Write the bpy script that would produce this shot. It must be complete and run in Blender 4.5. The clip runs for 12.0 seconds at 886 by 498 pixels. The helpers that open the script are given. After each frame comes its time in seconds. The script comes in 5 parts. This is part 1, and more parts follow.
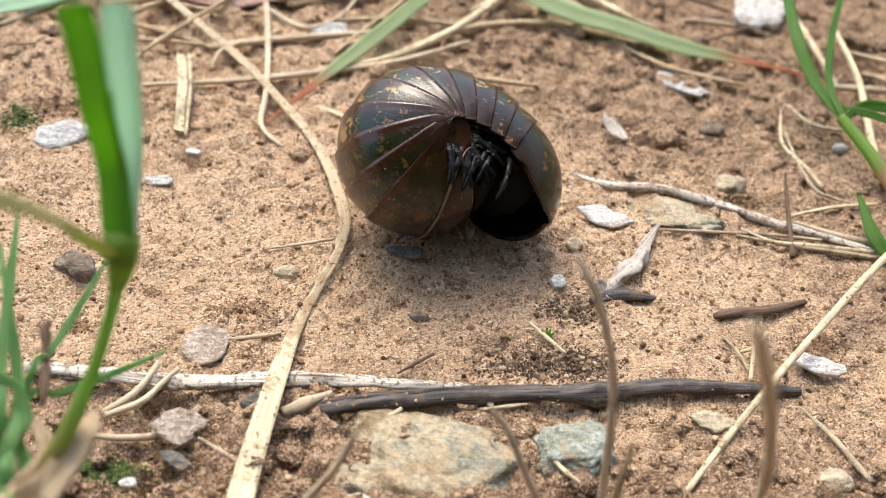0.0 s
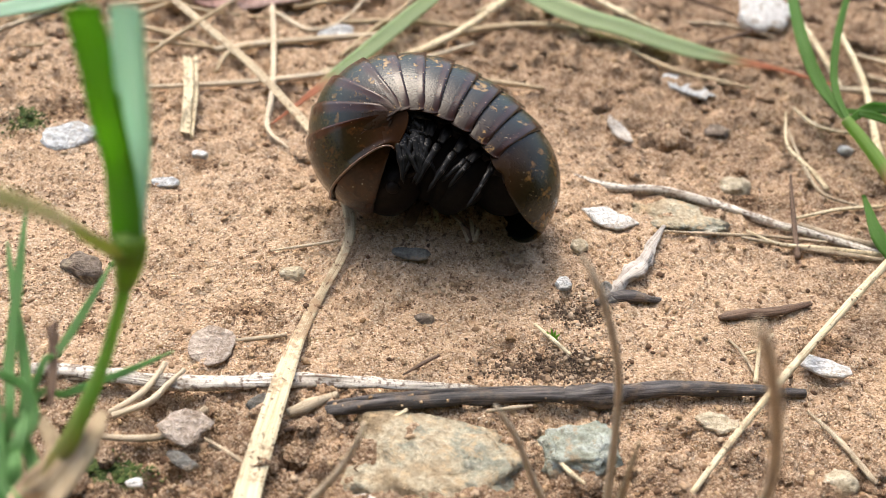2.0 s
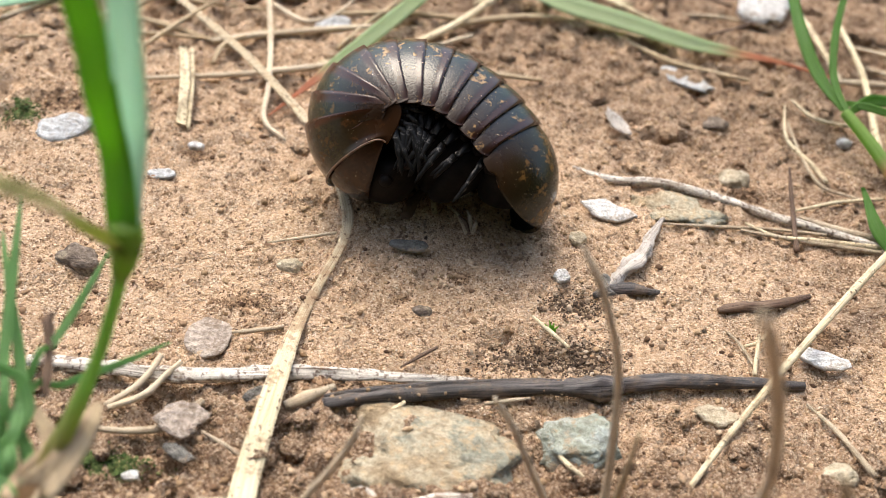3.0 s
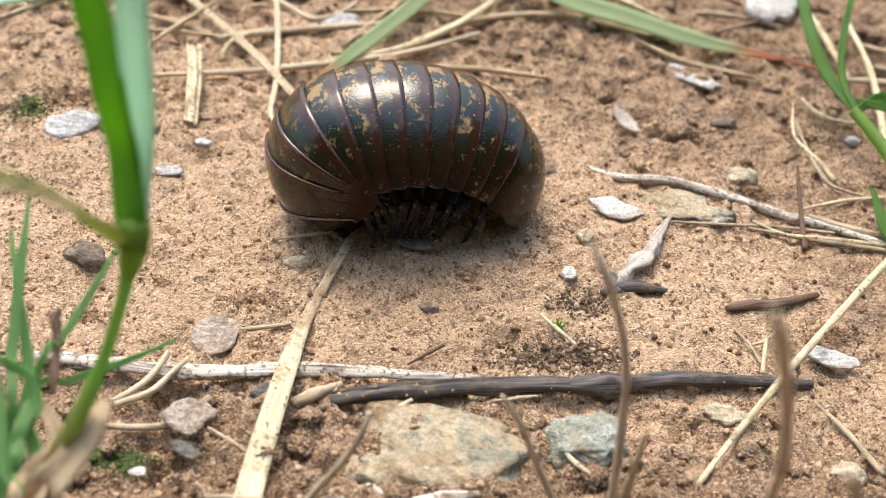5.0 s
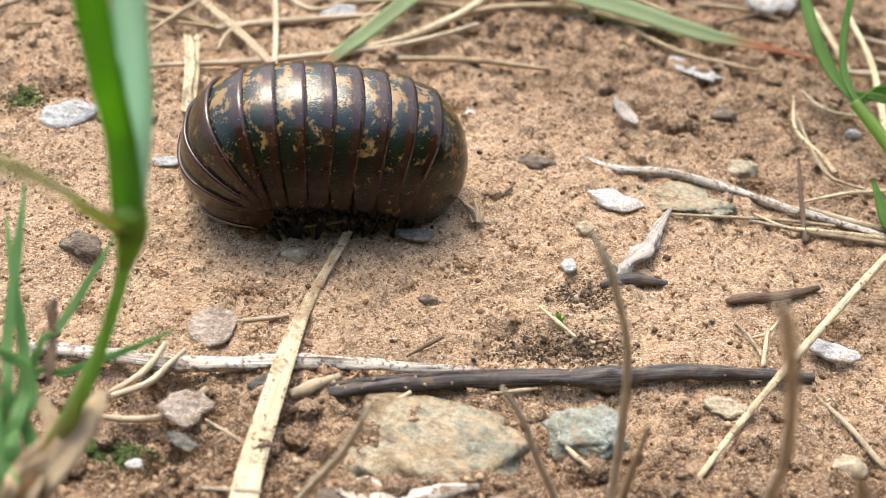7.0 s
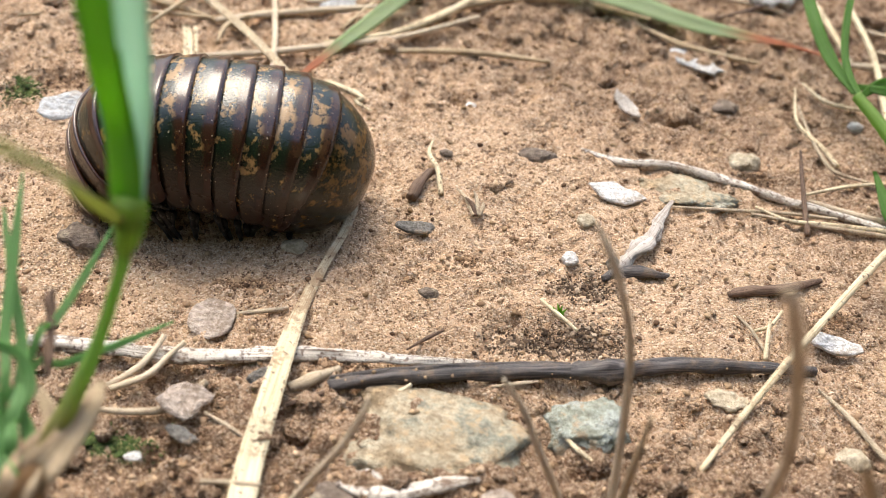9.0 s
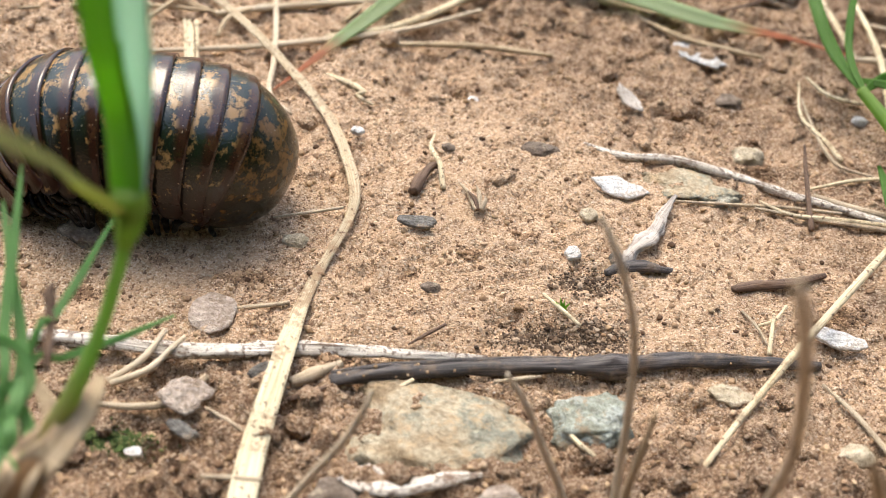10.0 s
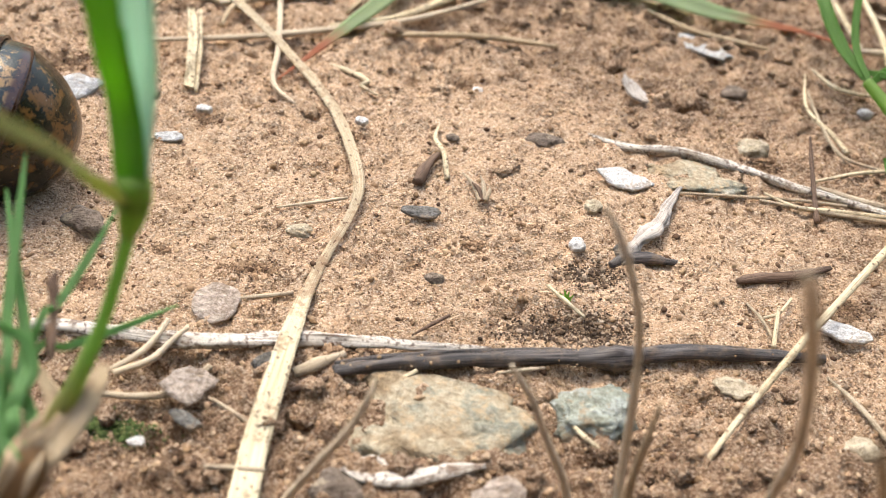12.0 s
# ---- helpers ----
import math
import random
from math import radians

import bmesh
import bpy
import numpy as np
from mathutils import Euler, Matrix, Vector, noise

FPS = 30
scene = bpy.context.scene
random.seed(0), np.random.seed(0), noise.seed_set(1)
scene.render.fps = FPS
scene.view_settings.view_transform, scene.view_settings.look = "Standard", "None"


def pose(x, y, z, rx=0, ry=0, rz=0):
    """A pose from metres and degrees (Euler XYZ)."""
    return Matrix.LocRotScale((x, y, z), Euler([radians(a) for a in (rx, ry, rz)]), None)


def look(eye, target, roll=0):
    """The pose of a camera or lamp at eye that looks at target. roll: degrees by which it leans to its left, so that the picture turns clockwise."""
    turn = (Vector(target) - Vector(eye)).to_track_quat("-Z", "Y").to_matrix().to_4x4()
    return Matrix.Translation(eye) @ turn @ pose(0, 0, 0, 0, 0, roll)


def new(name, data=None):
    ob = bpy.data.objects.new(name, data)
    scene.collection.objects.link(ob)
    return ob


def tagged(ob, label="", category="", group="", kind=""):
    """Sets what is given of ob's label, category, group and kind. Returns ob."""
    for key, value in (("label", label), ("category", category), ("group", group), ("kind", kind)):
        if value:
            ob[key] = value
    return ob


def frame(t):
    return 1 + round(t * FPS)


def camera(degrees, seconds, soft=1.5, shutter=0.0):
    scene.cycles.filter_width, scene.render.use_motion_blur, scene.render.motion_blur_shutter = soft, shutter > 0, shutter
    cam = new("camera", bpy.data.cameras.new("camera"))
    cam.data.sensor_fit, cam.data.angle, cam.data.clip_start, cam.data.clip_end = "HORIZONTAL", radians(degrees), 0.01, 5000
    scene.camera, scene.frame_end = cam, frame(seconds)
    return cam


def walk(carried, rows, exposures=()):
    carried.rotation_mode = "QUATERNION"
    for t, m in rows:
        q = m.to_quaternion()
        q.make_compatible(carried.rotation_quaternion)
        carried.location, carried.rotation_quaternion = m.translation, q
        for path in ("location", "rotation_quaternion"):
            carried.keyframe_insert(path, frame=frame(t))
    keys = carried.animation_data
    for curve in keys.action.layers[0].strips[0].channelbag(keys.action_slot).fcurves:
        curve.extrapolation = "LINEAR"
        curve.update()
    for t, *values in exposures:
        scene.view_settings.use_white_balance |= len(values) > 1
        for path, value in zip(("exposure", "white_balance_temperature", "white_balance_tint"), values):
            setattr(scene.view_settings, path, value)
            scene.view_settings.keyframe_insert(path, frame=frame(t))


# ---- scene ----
FOV = 42.0
cam = camera(FOV, 12.0, soft=0.65)
cam.data.dof.use_dof = True
cam.data.dof.focus_distance = 0.1400
cam.data.dof.aperture_fstop = 26.0


def eye(x, y, z, yaw, pitch, roll):
    """A camera pose from millimetres and degrees: yaw to the left of +y, pitch up, roll as in look()."""
    a, b = radians(yaw), radians(pitch)
    p = Vector((x, y, z)) * 0.001
    ahead = Vector((-math.sin(a) * math.cos(b), math.cos(a) * math.cos(b), math.sin(b)))
    return look(p, p + ahead, roll)


walk(cam, [
    (0, eye(0.00, -114.91, 96.42, 0.000, -40.001, 5.391)),
    (0.5, eye(0.05, -115.06, 96.45, 0.114, -39.916, 5.320)),
    (1, eye(-0.01, -115.02, 96.40, 0.062, -39.922, 5.378)),
    (1.5, eye(-0.18, -115.11, 96.16, 0.031, -39.893, 5.452)),
    (2, eye(-0.10, -115.22, 96.52, 0.312, -39.896, 5.249)),
    (2.5, eye(-0.27, -115.14, 96.18, 0.199, -39.963, 5.455)),
    (3, eye(-0.30, -114.91, 95.74, 0.021, -40.119, 5.516)),
    (5, eye(-0.45, -114.86, 95.56, 0.389, -40.240, 5.376)),
    (5.5, eye(-0.41, -114.85, 95.50, 0.444, -40.305, 5.351)),
    (6, eye(-0.55, -114.77, 95.36, 0.347, -40.374, 5.444)),
    (6.5, eye(-0.57, -114.68, 95.13, 0.345, -40.411, 5.435)),
    (7, eye(-0.71, -114.41, 94.63, 0.142, -40.473, 5.685)),
    (9, eye(-0.97, -114.12, 93.76, -0.016, -40.657, 5.857)),
    (9.5, eye(-1.04, -113.90, 93.40, -0.029, -40.701, 5.854)),
    (10, eye(-1.12, -113.68, 93.07, 0.001, -40.854, 5.883)),
    (10.5, eye(-1.22, -113.66, 93.06, 0.286, -41.012, 5.720)),
    (11, eye(-1.23, -113.55, 92.86, 0.098, -41.104, 5.965)),
    (11.5, eye(-1.20, -113.46, 92.79, 0.133, -41.255, 6.022)),
    (12, eye(-1.31, -113.45, 92.73, 0.097, -41.283, 6.071)),
], exposures=[(0, 0.12, 6950, 7), (12.0, 0.12, 6950, 7)])

# ---- light ----
SUN_UP, SUN_ROUND = 62.0, -30.0      # degrees above the ground; degrees round from +y towards +x
world = bpy.data.worlds.new("sky")
scene.world = world
world.use_nodes = True
wn = world.node_tree.nodes
wn.clear()
w_out = wn.new("ShaderNodeOutputWorld")
w_bg = wn.new("ShaderNodeBackground")
w_sky = wn.new("ShaderNodeTexSky")
w_sky.sky_type = "NISHITA"
w_sky.sun_disc = False
w_sky.sun_elevation = radians(SUN_UP)
w_sky.sun_rotation = radians(SUN_ROUND)
w_sky.air_density, w_sky.dust_density, w_sky.ozone_density = 1.0, 3.0, 0.6
w_bg.inputs["Strength"].default_value = 0.11
# a hazy bright sky that dims towards the horizon
w_co, w_sep = wn.new("ShaderNodeTexCoord"), wn.new("ShaderNodeSeparateXYZ")
w_up, w_mul = wn.new("ShaderNodeMapRange"), wn.new("ShaderNodeVectorMath")
w_up.inputs["From Min"].default_value, w_up.inputs["From Max"].default_value = 0.0, 0.35
w_up.inputs["To Min"].default_value, w_up.inputs["To Max"].default_value = 1.0, 2.6
w_top, w_sum = wn.new("ShaderNodeMapRange"), wn.new("ShaderNodeMath")
w_top.inputs["From Min"].default_value, w_top.inputs["From Max"].default_value = 0.5, 1.0
w_top.inputs["To Min"].default_value, w_top.inputs["To Max"].default_value = 0.0, 2.0
w_mul.operation = "SCALE"
wl = world.node_tree.links
wl.new(w_co.outputs["Generated"], w_sep.inputs[0])
wl.new(w_sep.outputs[2], w_up.inputs["Value"])
wl.new(w_sky.outputs[0], w_mul.inputs[0])
wl.new(w_sep.outputs[2], w_top.inputs["Value"])
wl.new(w_up.outputs[0], w_sum.inputs[0])
wl.new(w_top.outputs[0], w_sum.inputs[1])
wl.new(w_sum.outputs[0], w_mul.inputs["Scale"])
wl.new(w_mul.outputs[0], w_bg.inputs[0])
world.node_tree.links.new(w_bg.outputs[0], w_out.inputs[0])

sun_data = bpy.data.lights.new("sun", "SUN")
sun_data.energy, sun_data.angle, sun_data.color = 1.75, radians(34), (1.0, 0.97, 0.92)
sun = new("sun", sun_data)
e_, r_ = radians(SUN_UP), radians(SUN_ROUND)
sun.matrix_world = look(Vector((math.sin(r_) * math.cos(e_), math.cos(r_) * math.cos(e_), math.sin(e_))) * 3, (0, 0, 0))


# ---- materials ----
def material(name, rough=0.8, spec=0.3, metal=0.0):
    m = bpy.data.materials.new(name)
    m.use_nodes = True
    b = m.node_tree.nodes["Principled BSDF"]
    b.inputs["Roughness"].default_value = rough
    b.inputs["Specular IOR Level"].default_value = spec
    b.inputs["Metallic"].default_value = metal
    return m, m.node_tree.nodes, m.node_tree.links, b


def coords(n, which="Object"):
    return n.new("ShaderNodeTexCoord").outputs[which]


def noise_node(n, l, vec, per_mm, detail=4.0, rough=0.55, scale=(1, 1, 1)):
    """Noise whose cells are 1 / per_mm millimetres wide."""
    mp = n.new("ShaderNodeMapping")
    mp.inputs["Scale"].default_value = scale
    l.new(vec, mp.inputs["Vector"])
    t = n.new("ShaderNodeTexNoise")
    t.inputs["Scale"].default_value = per_mm * 1000
    t.inputs["Detail"].default_value = detail
    t.inputs["Roughness"].default_value = rough
    l.new(mp.outputs[0], t.inputs["Vector"])
    return t.outputs["Fac"]


def ramp(n, l, fac, stops):
    r = n.new("ShaderNodeValToRGB")
    els = r.color_ramp.elements
    while len(els) < len(stops):
        els.new(0.5)
    for e, (p, c) in zip(els, stops):
        e.position, e.color = p, (*c, 1)
    l.new(fac, r.inputs["Fac"])
    return r.outputs["Color"]


def mix(n, l, fac, a, b, kind="MIX"):
    m = n.new("ShaderNodeMix")
    m.data_type, m.blend_type = "RGBA", kind
    for s, v in ((m.inputs[0], fac), (m.inputs[6], a), (m.inputs[7], b)):
        if isinstance(v, (int, float)):
            s.default_value = v
        elif isinstance(v, tuple):
            s.default_value = (*v, 1)
        else:
            l.new(v, s)
    return m.outputs[2]


def calc(n, l, op, a, b=0.0, clamp=False):
    m = n.new("ShaderNodeMath")
    m.operation, m.use_clamp = op, clamp
    for s, v in zip(m.inputs, (a, b)):
        if isinstance(v, (int, float)):
            s.default_value = v
        else:
            l.new(v, s)
    return m.outputs[0]


def bump(n, l, b, height, strength, mm):
    bp = n.new("ShaderNodeBump")
    bp.inputs["Strength"].default_value = strength
    bp.inputs["Distance"].default_value = mm * 0.001
    l.new(height, bp.inputs["Height"])
    l.new(bp.outputs[0], b.inputs["Normal"])
    return bp


def sand_material():
    m, n, l, b = material("sandy_soil", 0.92, 0.18)
    v = coords(n)
    big = noise_node(n, l, v, 0.028, 4)
    mid = noise_node(n, l, v, 0.16, 5, 0.6)
    fine = noise_node(n, l, v, 1.6, 3, 0.7)
    grit = noise_node(n, l, v, 4.0, 2, 0.6)
    cell = n.new("ShaderNodeTexVoronoi")
    cell.inputs["Scale"].default_value = 4600
    l.new(v, cell.inputs["Vector"])
    one = n.new("ShaderNodeSeparateColor")
    l.new(cell.outputs["Color"], one.inputs[0])
    shade = calc(n, l, "ADD", calc(n, l, "MULTIPLY", one.outputs[0], 0.50), calc(n, l, "MULTIPLY", calc(n, l, "ADD", fine, mid), 0.34))
    pale = ramp(n, l, shade, [(0.16, (0.22, 0.125, 0.065)), (0.34, (0.47, 0.302, 0.182)), (0.64, (0.61, 0.424, 0.276)), (0.88, (0.74, 0.59, 0.44))])
    dark = ramp(n, l, shade, [(0.18, (0.065, 0.036, 0.021)), (0.42, (0.19, 0.112, 0.066)), (0.66, (0.32, 0.21, 0.132)), (0.9, (0.56, 0.43, 0.31))])
    # the damp, browner soil: towards the far right and the near edge, in patches
    sep = n.new("ShaderNodeSeparateXYZ")
    l.new(v, sep.inputs[0])
    far = calc(n, l, "MULTIPLY", calc(n, l, "ADD", calc(n, l, "MULTIPLY", sep.outputs[0], 0.75), sep.outputs[1]), 24.0)
    far = calc(n, l, "SUBTRACT", far, 0.45, True)
    near = calc(n, l, "MULTIPLY", calc(n, l, "ADD", sep.outputs[1], 0.023), -70.0, True)
    where = calc(n, l, "ADD", calc(n, l, "MULTIPLY", calc(n, l, "ADD", far, calc(n, l, "MULTIPLY", near, 1.35)), 0.85), calc(n, l, "MULTIPLY", calc(n, l, "SUBTRACT", big, 0.5), 1.3))
    where = calc(n, l, "ADD", where, calc(n, l, "ADD", calc(n, l, "MULTIPLY", calc(n, l, "SUBTRACT", mid, 0.505), 2.4), calc(n, l, "MULTIPLY", calc(n, l, "SUBTRACT", noise_node(n, l, v, 0.42, 4, 0.6), 0.51), 2.4)), True)
    # past the trodden patch all the soil is brown
    away = n.new("ShaderNodeVectorMath")
    away.operation = "LENGTH"
    l.new(v, away.inputs[0])
    where = calc(n, l, "ADD", where, calc(n, l, "MULTIPLY", calc(n, l, "SUBTRACT", away.outputs["Value"], 0.16), 4.0, True), True)
    col = mix(n, l, where, pale, dark)
    col = mix(n, l, ramp(n, l, grit, [(0.64, (0, 0, 0)), (0.74, (0.6, 0.6, 0.6))]), col, (0.72, 0.60, 0.46))
    col = mix(n, l, ramp(n, l, noise_node(n, l, v, 1.1, 3, 0.7, (1.3, 0.9, 1)), [(0.55, (0, 0, 0)), (0.64, (0.85, 0.85, 0.85))]), col, (0.14, 0.074, 0.042))
    l.new(col, b.inputs["Base Color"])
    h = calc(n, l, "SUBTRACT", calc(n, l, "MULTIPLY", fine, 1.2), calc(n, l, "MULTIPLY", cell.outputs["Distance"], 0.3))
    bump(n, l, b, h, 1.0, 0.8)
    return m


def grain_material(name, stops, rough=0.85, per_mm=3.0):
    """Loose grains: one colour for each island, with a little mottling."""
    m, n, l, b = material(name, rough, 0.25)
    geo = n.new("ShaderNodeNewGeometry")
    col = ramp(n, l, geo.outputs["Random Per Island"], stops)
    nz = noise_node(n, l, coords(n), per_mm, 3)
    col = mix(n, l, 0.7, col, ramp(n, l, nz, [(0.3, (0.45, 0.42, 0.4)), (0.7, (1, 1, 1))]), "MULTIPLY")
    l.new(col, b.inputs["Base Color"])
    bump(n, l, b, nz, 0.6, 0.2)
    return m


def fibre_material(name, low, mid_c, high, dirt=(0.16, 0.09, 0.05), dirty=0.5, rough=0.7, spec=0.3, spots=0.0, spot_at=0.62):
    """Dry plant fibre: long grain along the piece (its U), grain and clinging soil."""
    m, n, l, b = material(name, rough, spec)
    uv = coords(n, "UV")
    ob = coords(n)
    mp = n.new("ShaderNodeMapping")
    mp.inputs["Scale"].default_value = (0.35, 9.0, 1)
    l.new(uv, mp.inputs["Vector"])
    fib = n.new("ShaderNodeTexNoise")
    fib.inputs["Scale"].default_value, fib.inputs["Detail"].default_value = 3.0, 4
    l.new(mp.outputs[0], fib.inputs["Vector"])
    col = ramp(n, l, fib.outputs["Fac"], [(0.36, low), (0.47, mid_c), (0.64, high)])
    soil = noise_node(n, l, ob, 0.5, 5, 0.65)
    col = mix(n, l, ramp(n, l, soil, [(0.52, (0, 0, 0)), (0.66, (dirty,) * 3)]), col, dirt)
    if spots:
        sp = noise_node(n, l, ob, 1.7, 2, 0.5)
        col = mix(n, l, ramp(n, l, sp, [(spot_at, (0, 0, 0)), (spot_at + 0.06, (spots,) * 3)]), col, (0.10, 0.05, 0.03))
    l.new(col, b.inputs["Base Color"])
    bump(n, l, b, calc(n, l, "ADD", fib.outputs["Fac"], soil), 0.6, 0.25)
    return m


def ribbon_material():
    """The long straw: clean and pale at its near end, soiled and greying towards the far end (U)."""
    m, n, l, b = material("soiled_straw", 0.72, 0.25)
    uv, ob = coords(n, "UV"), coords(n)
    sep = n.new("ShaderNodeSeparateXYZ")
    l.new(uv, sep.inputs[0])
    mp = n.new("ShaderNodeMapping")
    mp.inputs["Scale"].default_value = (2.5, 9.0, 1)
    l.new(uv, mp.inputs["Vector"])
    fib = n.new("ShaderNodeTexNoise")
    fib.inputs["Scale"].default_value, fib.inputs["Detail"].default_value = 3.0, 4
    l.new(mp.outputs[0], fib.inputs["Vector"])
    clean = ramp(n, l, fib.outputs["Fac"], [(0.36, (0.52, 0.41, 0.24)), (0.47, (0.70, 0.59, 0.39)), (0.64, (0.83, 0.74, 0.54))])
    old = ramp(n, l, fib.outputs["Fac"], [(0.34, (0.26, 0.18, 0.11)), (0.47, (0.46, 0.36, 0.23)), (0.64, (0.60, 0.50, 0.36))])
    col = mix(n, l, ramp(n, l, sep.outputs[0], [(0.24, (0, 0, 0)), (0.40, (0.9, 0.9, 0.9))]), clean, old)
    soil = noise_node(n, l, ob, 0.55, 5, 0.65)
    crust = calc(n, l, "ADD", soil, ramp(n, l, sep.outputs[0], [(0.20, (0, 0, 0)), (0.34, (0.10, 0.10, 0.10)), (0.46, (0.08, 0.08, 0.08)), (0.6, (0, 0, 0))]))
    col = mix(n, l, ramp(n, l, crust, [(0.54, (0, 0, 0)), (0.66, (0.7, 0.7, 0.7))]), col, (0.30, 0.18, 0.10))
    col = mix(n, l, ramp(n, l, noise_node(n, l, ob, 1.7, 2, 0.5), [(0.62, (0, 0, 0)), (0.68, (0.8, 0.8, 0.8))]), col, (0.12, 0.06, 0.035))
    l.new(col, b.inputs["Base Color"])
    bump(n, l, b, calc(n, l, "ADD", fib.outputs["Fac"], soil), 0.6, 0.25)
    return m


def leaf_material(name, base, pale, tip=None, rough=0.45, dead=None, dead_to=1.0):
    """Living grass blade: long veins, paler keel, light shining through; a red or dry tip if given."""
    m, n, l, b = material(name, rough, 0.35)
    uv = coords(n, "UV")
    sep = n.new("ShaderNodeSeparateXYZ")
    l.new(uv, sep.inputs[0])
    mp = n.new("ShaderNodeMapping")
    mp.inputs["Scale"].default_value = (0.25, 14.0, 1)
    l.new(uv, mp.inputs["Vector"])
    vein = n.new("ShaderNodeTexNoise")
    vein.inputs["Scale"].default_value, vein.inputs["Detail"].default_value = 2.5, 3
    l.new(mp.outputs[0], vein.inputs["Vector"])
    col = mix(n, l, ramp(n, l, vein.outputs["Fac"], [(0.35, (0, 0, 0)), (0.7, (1, 1, 1))]), base, pale)
    if tip:
        along = calc(n, l, "ADD", sep.outputs[0], calc(n, l, "MULTIPLY", calc(n, l, "SUBTRACT", vein.outputs["Fac"], 0.5), 0.25))
        col = mix(n, l, ramp(n, l, along, [(0.60, (0, 0, 0)), (0.74, (1, 1, 1))]), col, tip)
    if dead:
        col = mix(n, l, ramp(n, l, calc(n, l, "DIVIDE", sep.outputs[0], dead_to), [(0.48, (1, 1, 1)), (0.74, (0, 0, 0))]), col, dead)
    l.new(col, b.inputs["Base Color"])
    b.inputs["Subsurface Weight"].default_value = 0.0
    tr = n.new("ShaderNodeBsdfTranslucent")
    l.new(col, tr.inputs["Color"])
    ms = n.new("ShaderNodeMixShader")
    ms.inputs[0].default_value = 0.65
    out = n["Material Output"]
    l.new(b.outputs[0], ms.inputs[1])
    l.new(tr.outputs[0], ms.inputs[2])
    l.new(ms.outputs[0], out.inputs["Surface"])
    bump(n, l, b, vein.outputs["Fac"], 0.3, 0.2)
    return m


def stone_material(name, stops, per_mm=0.25, rough=0.85, speck=(0.5, 0.42, 0.3)):
    m, n, l, b = material(name, rough, 0.25)
    v = coords(n)
    a = noise_node(n, l, v, per_mm, 6, 0.65, (1, 1.4, 2.2))
    g = noise_node(n, l, v, 1.3, 5, 0.7)
    col = ramp(n, l, a, stops)
    col = mix(n, l, 0.75, col, ramp(n, l, g, [(0.34, (0.48, 0.43, 0.38)), (0.6, (1.1, 1.1, 1.1))]), "MULTIPLY")
    col = mix(n, l, ramp(n, l, noise_node(n, l, v, 0.5, 5, 0.7), [(0.53, (0, 0, 0)), (0.62, (0.75, 0.75, 0.75))]), col, speck)
    l.new(col, b.inputs["Base Color"])
    bump(n, l, b, calc(n, l, "ADD", a, calc(n, l, "MULTIPLY", g, 0.7)), 0.9, 1.1)
    return m


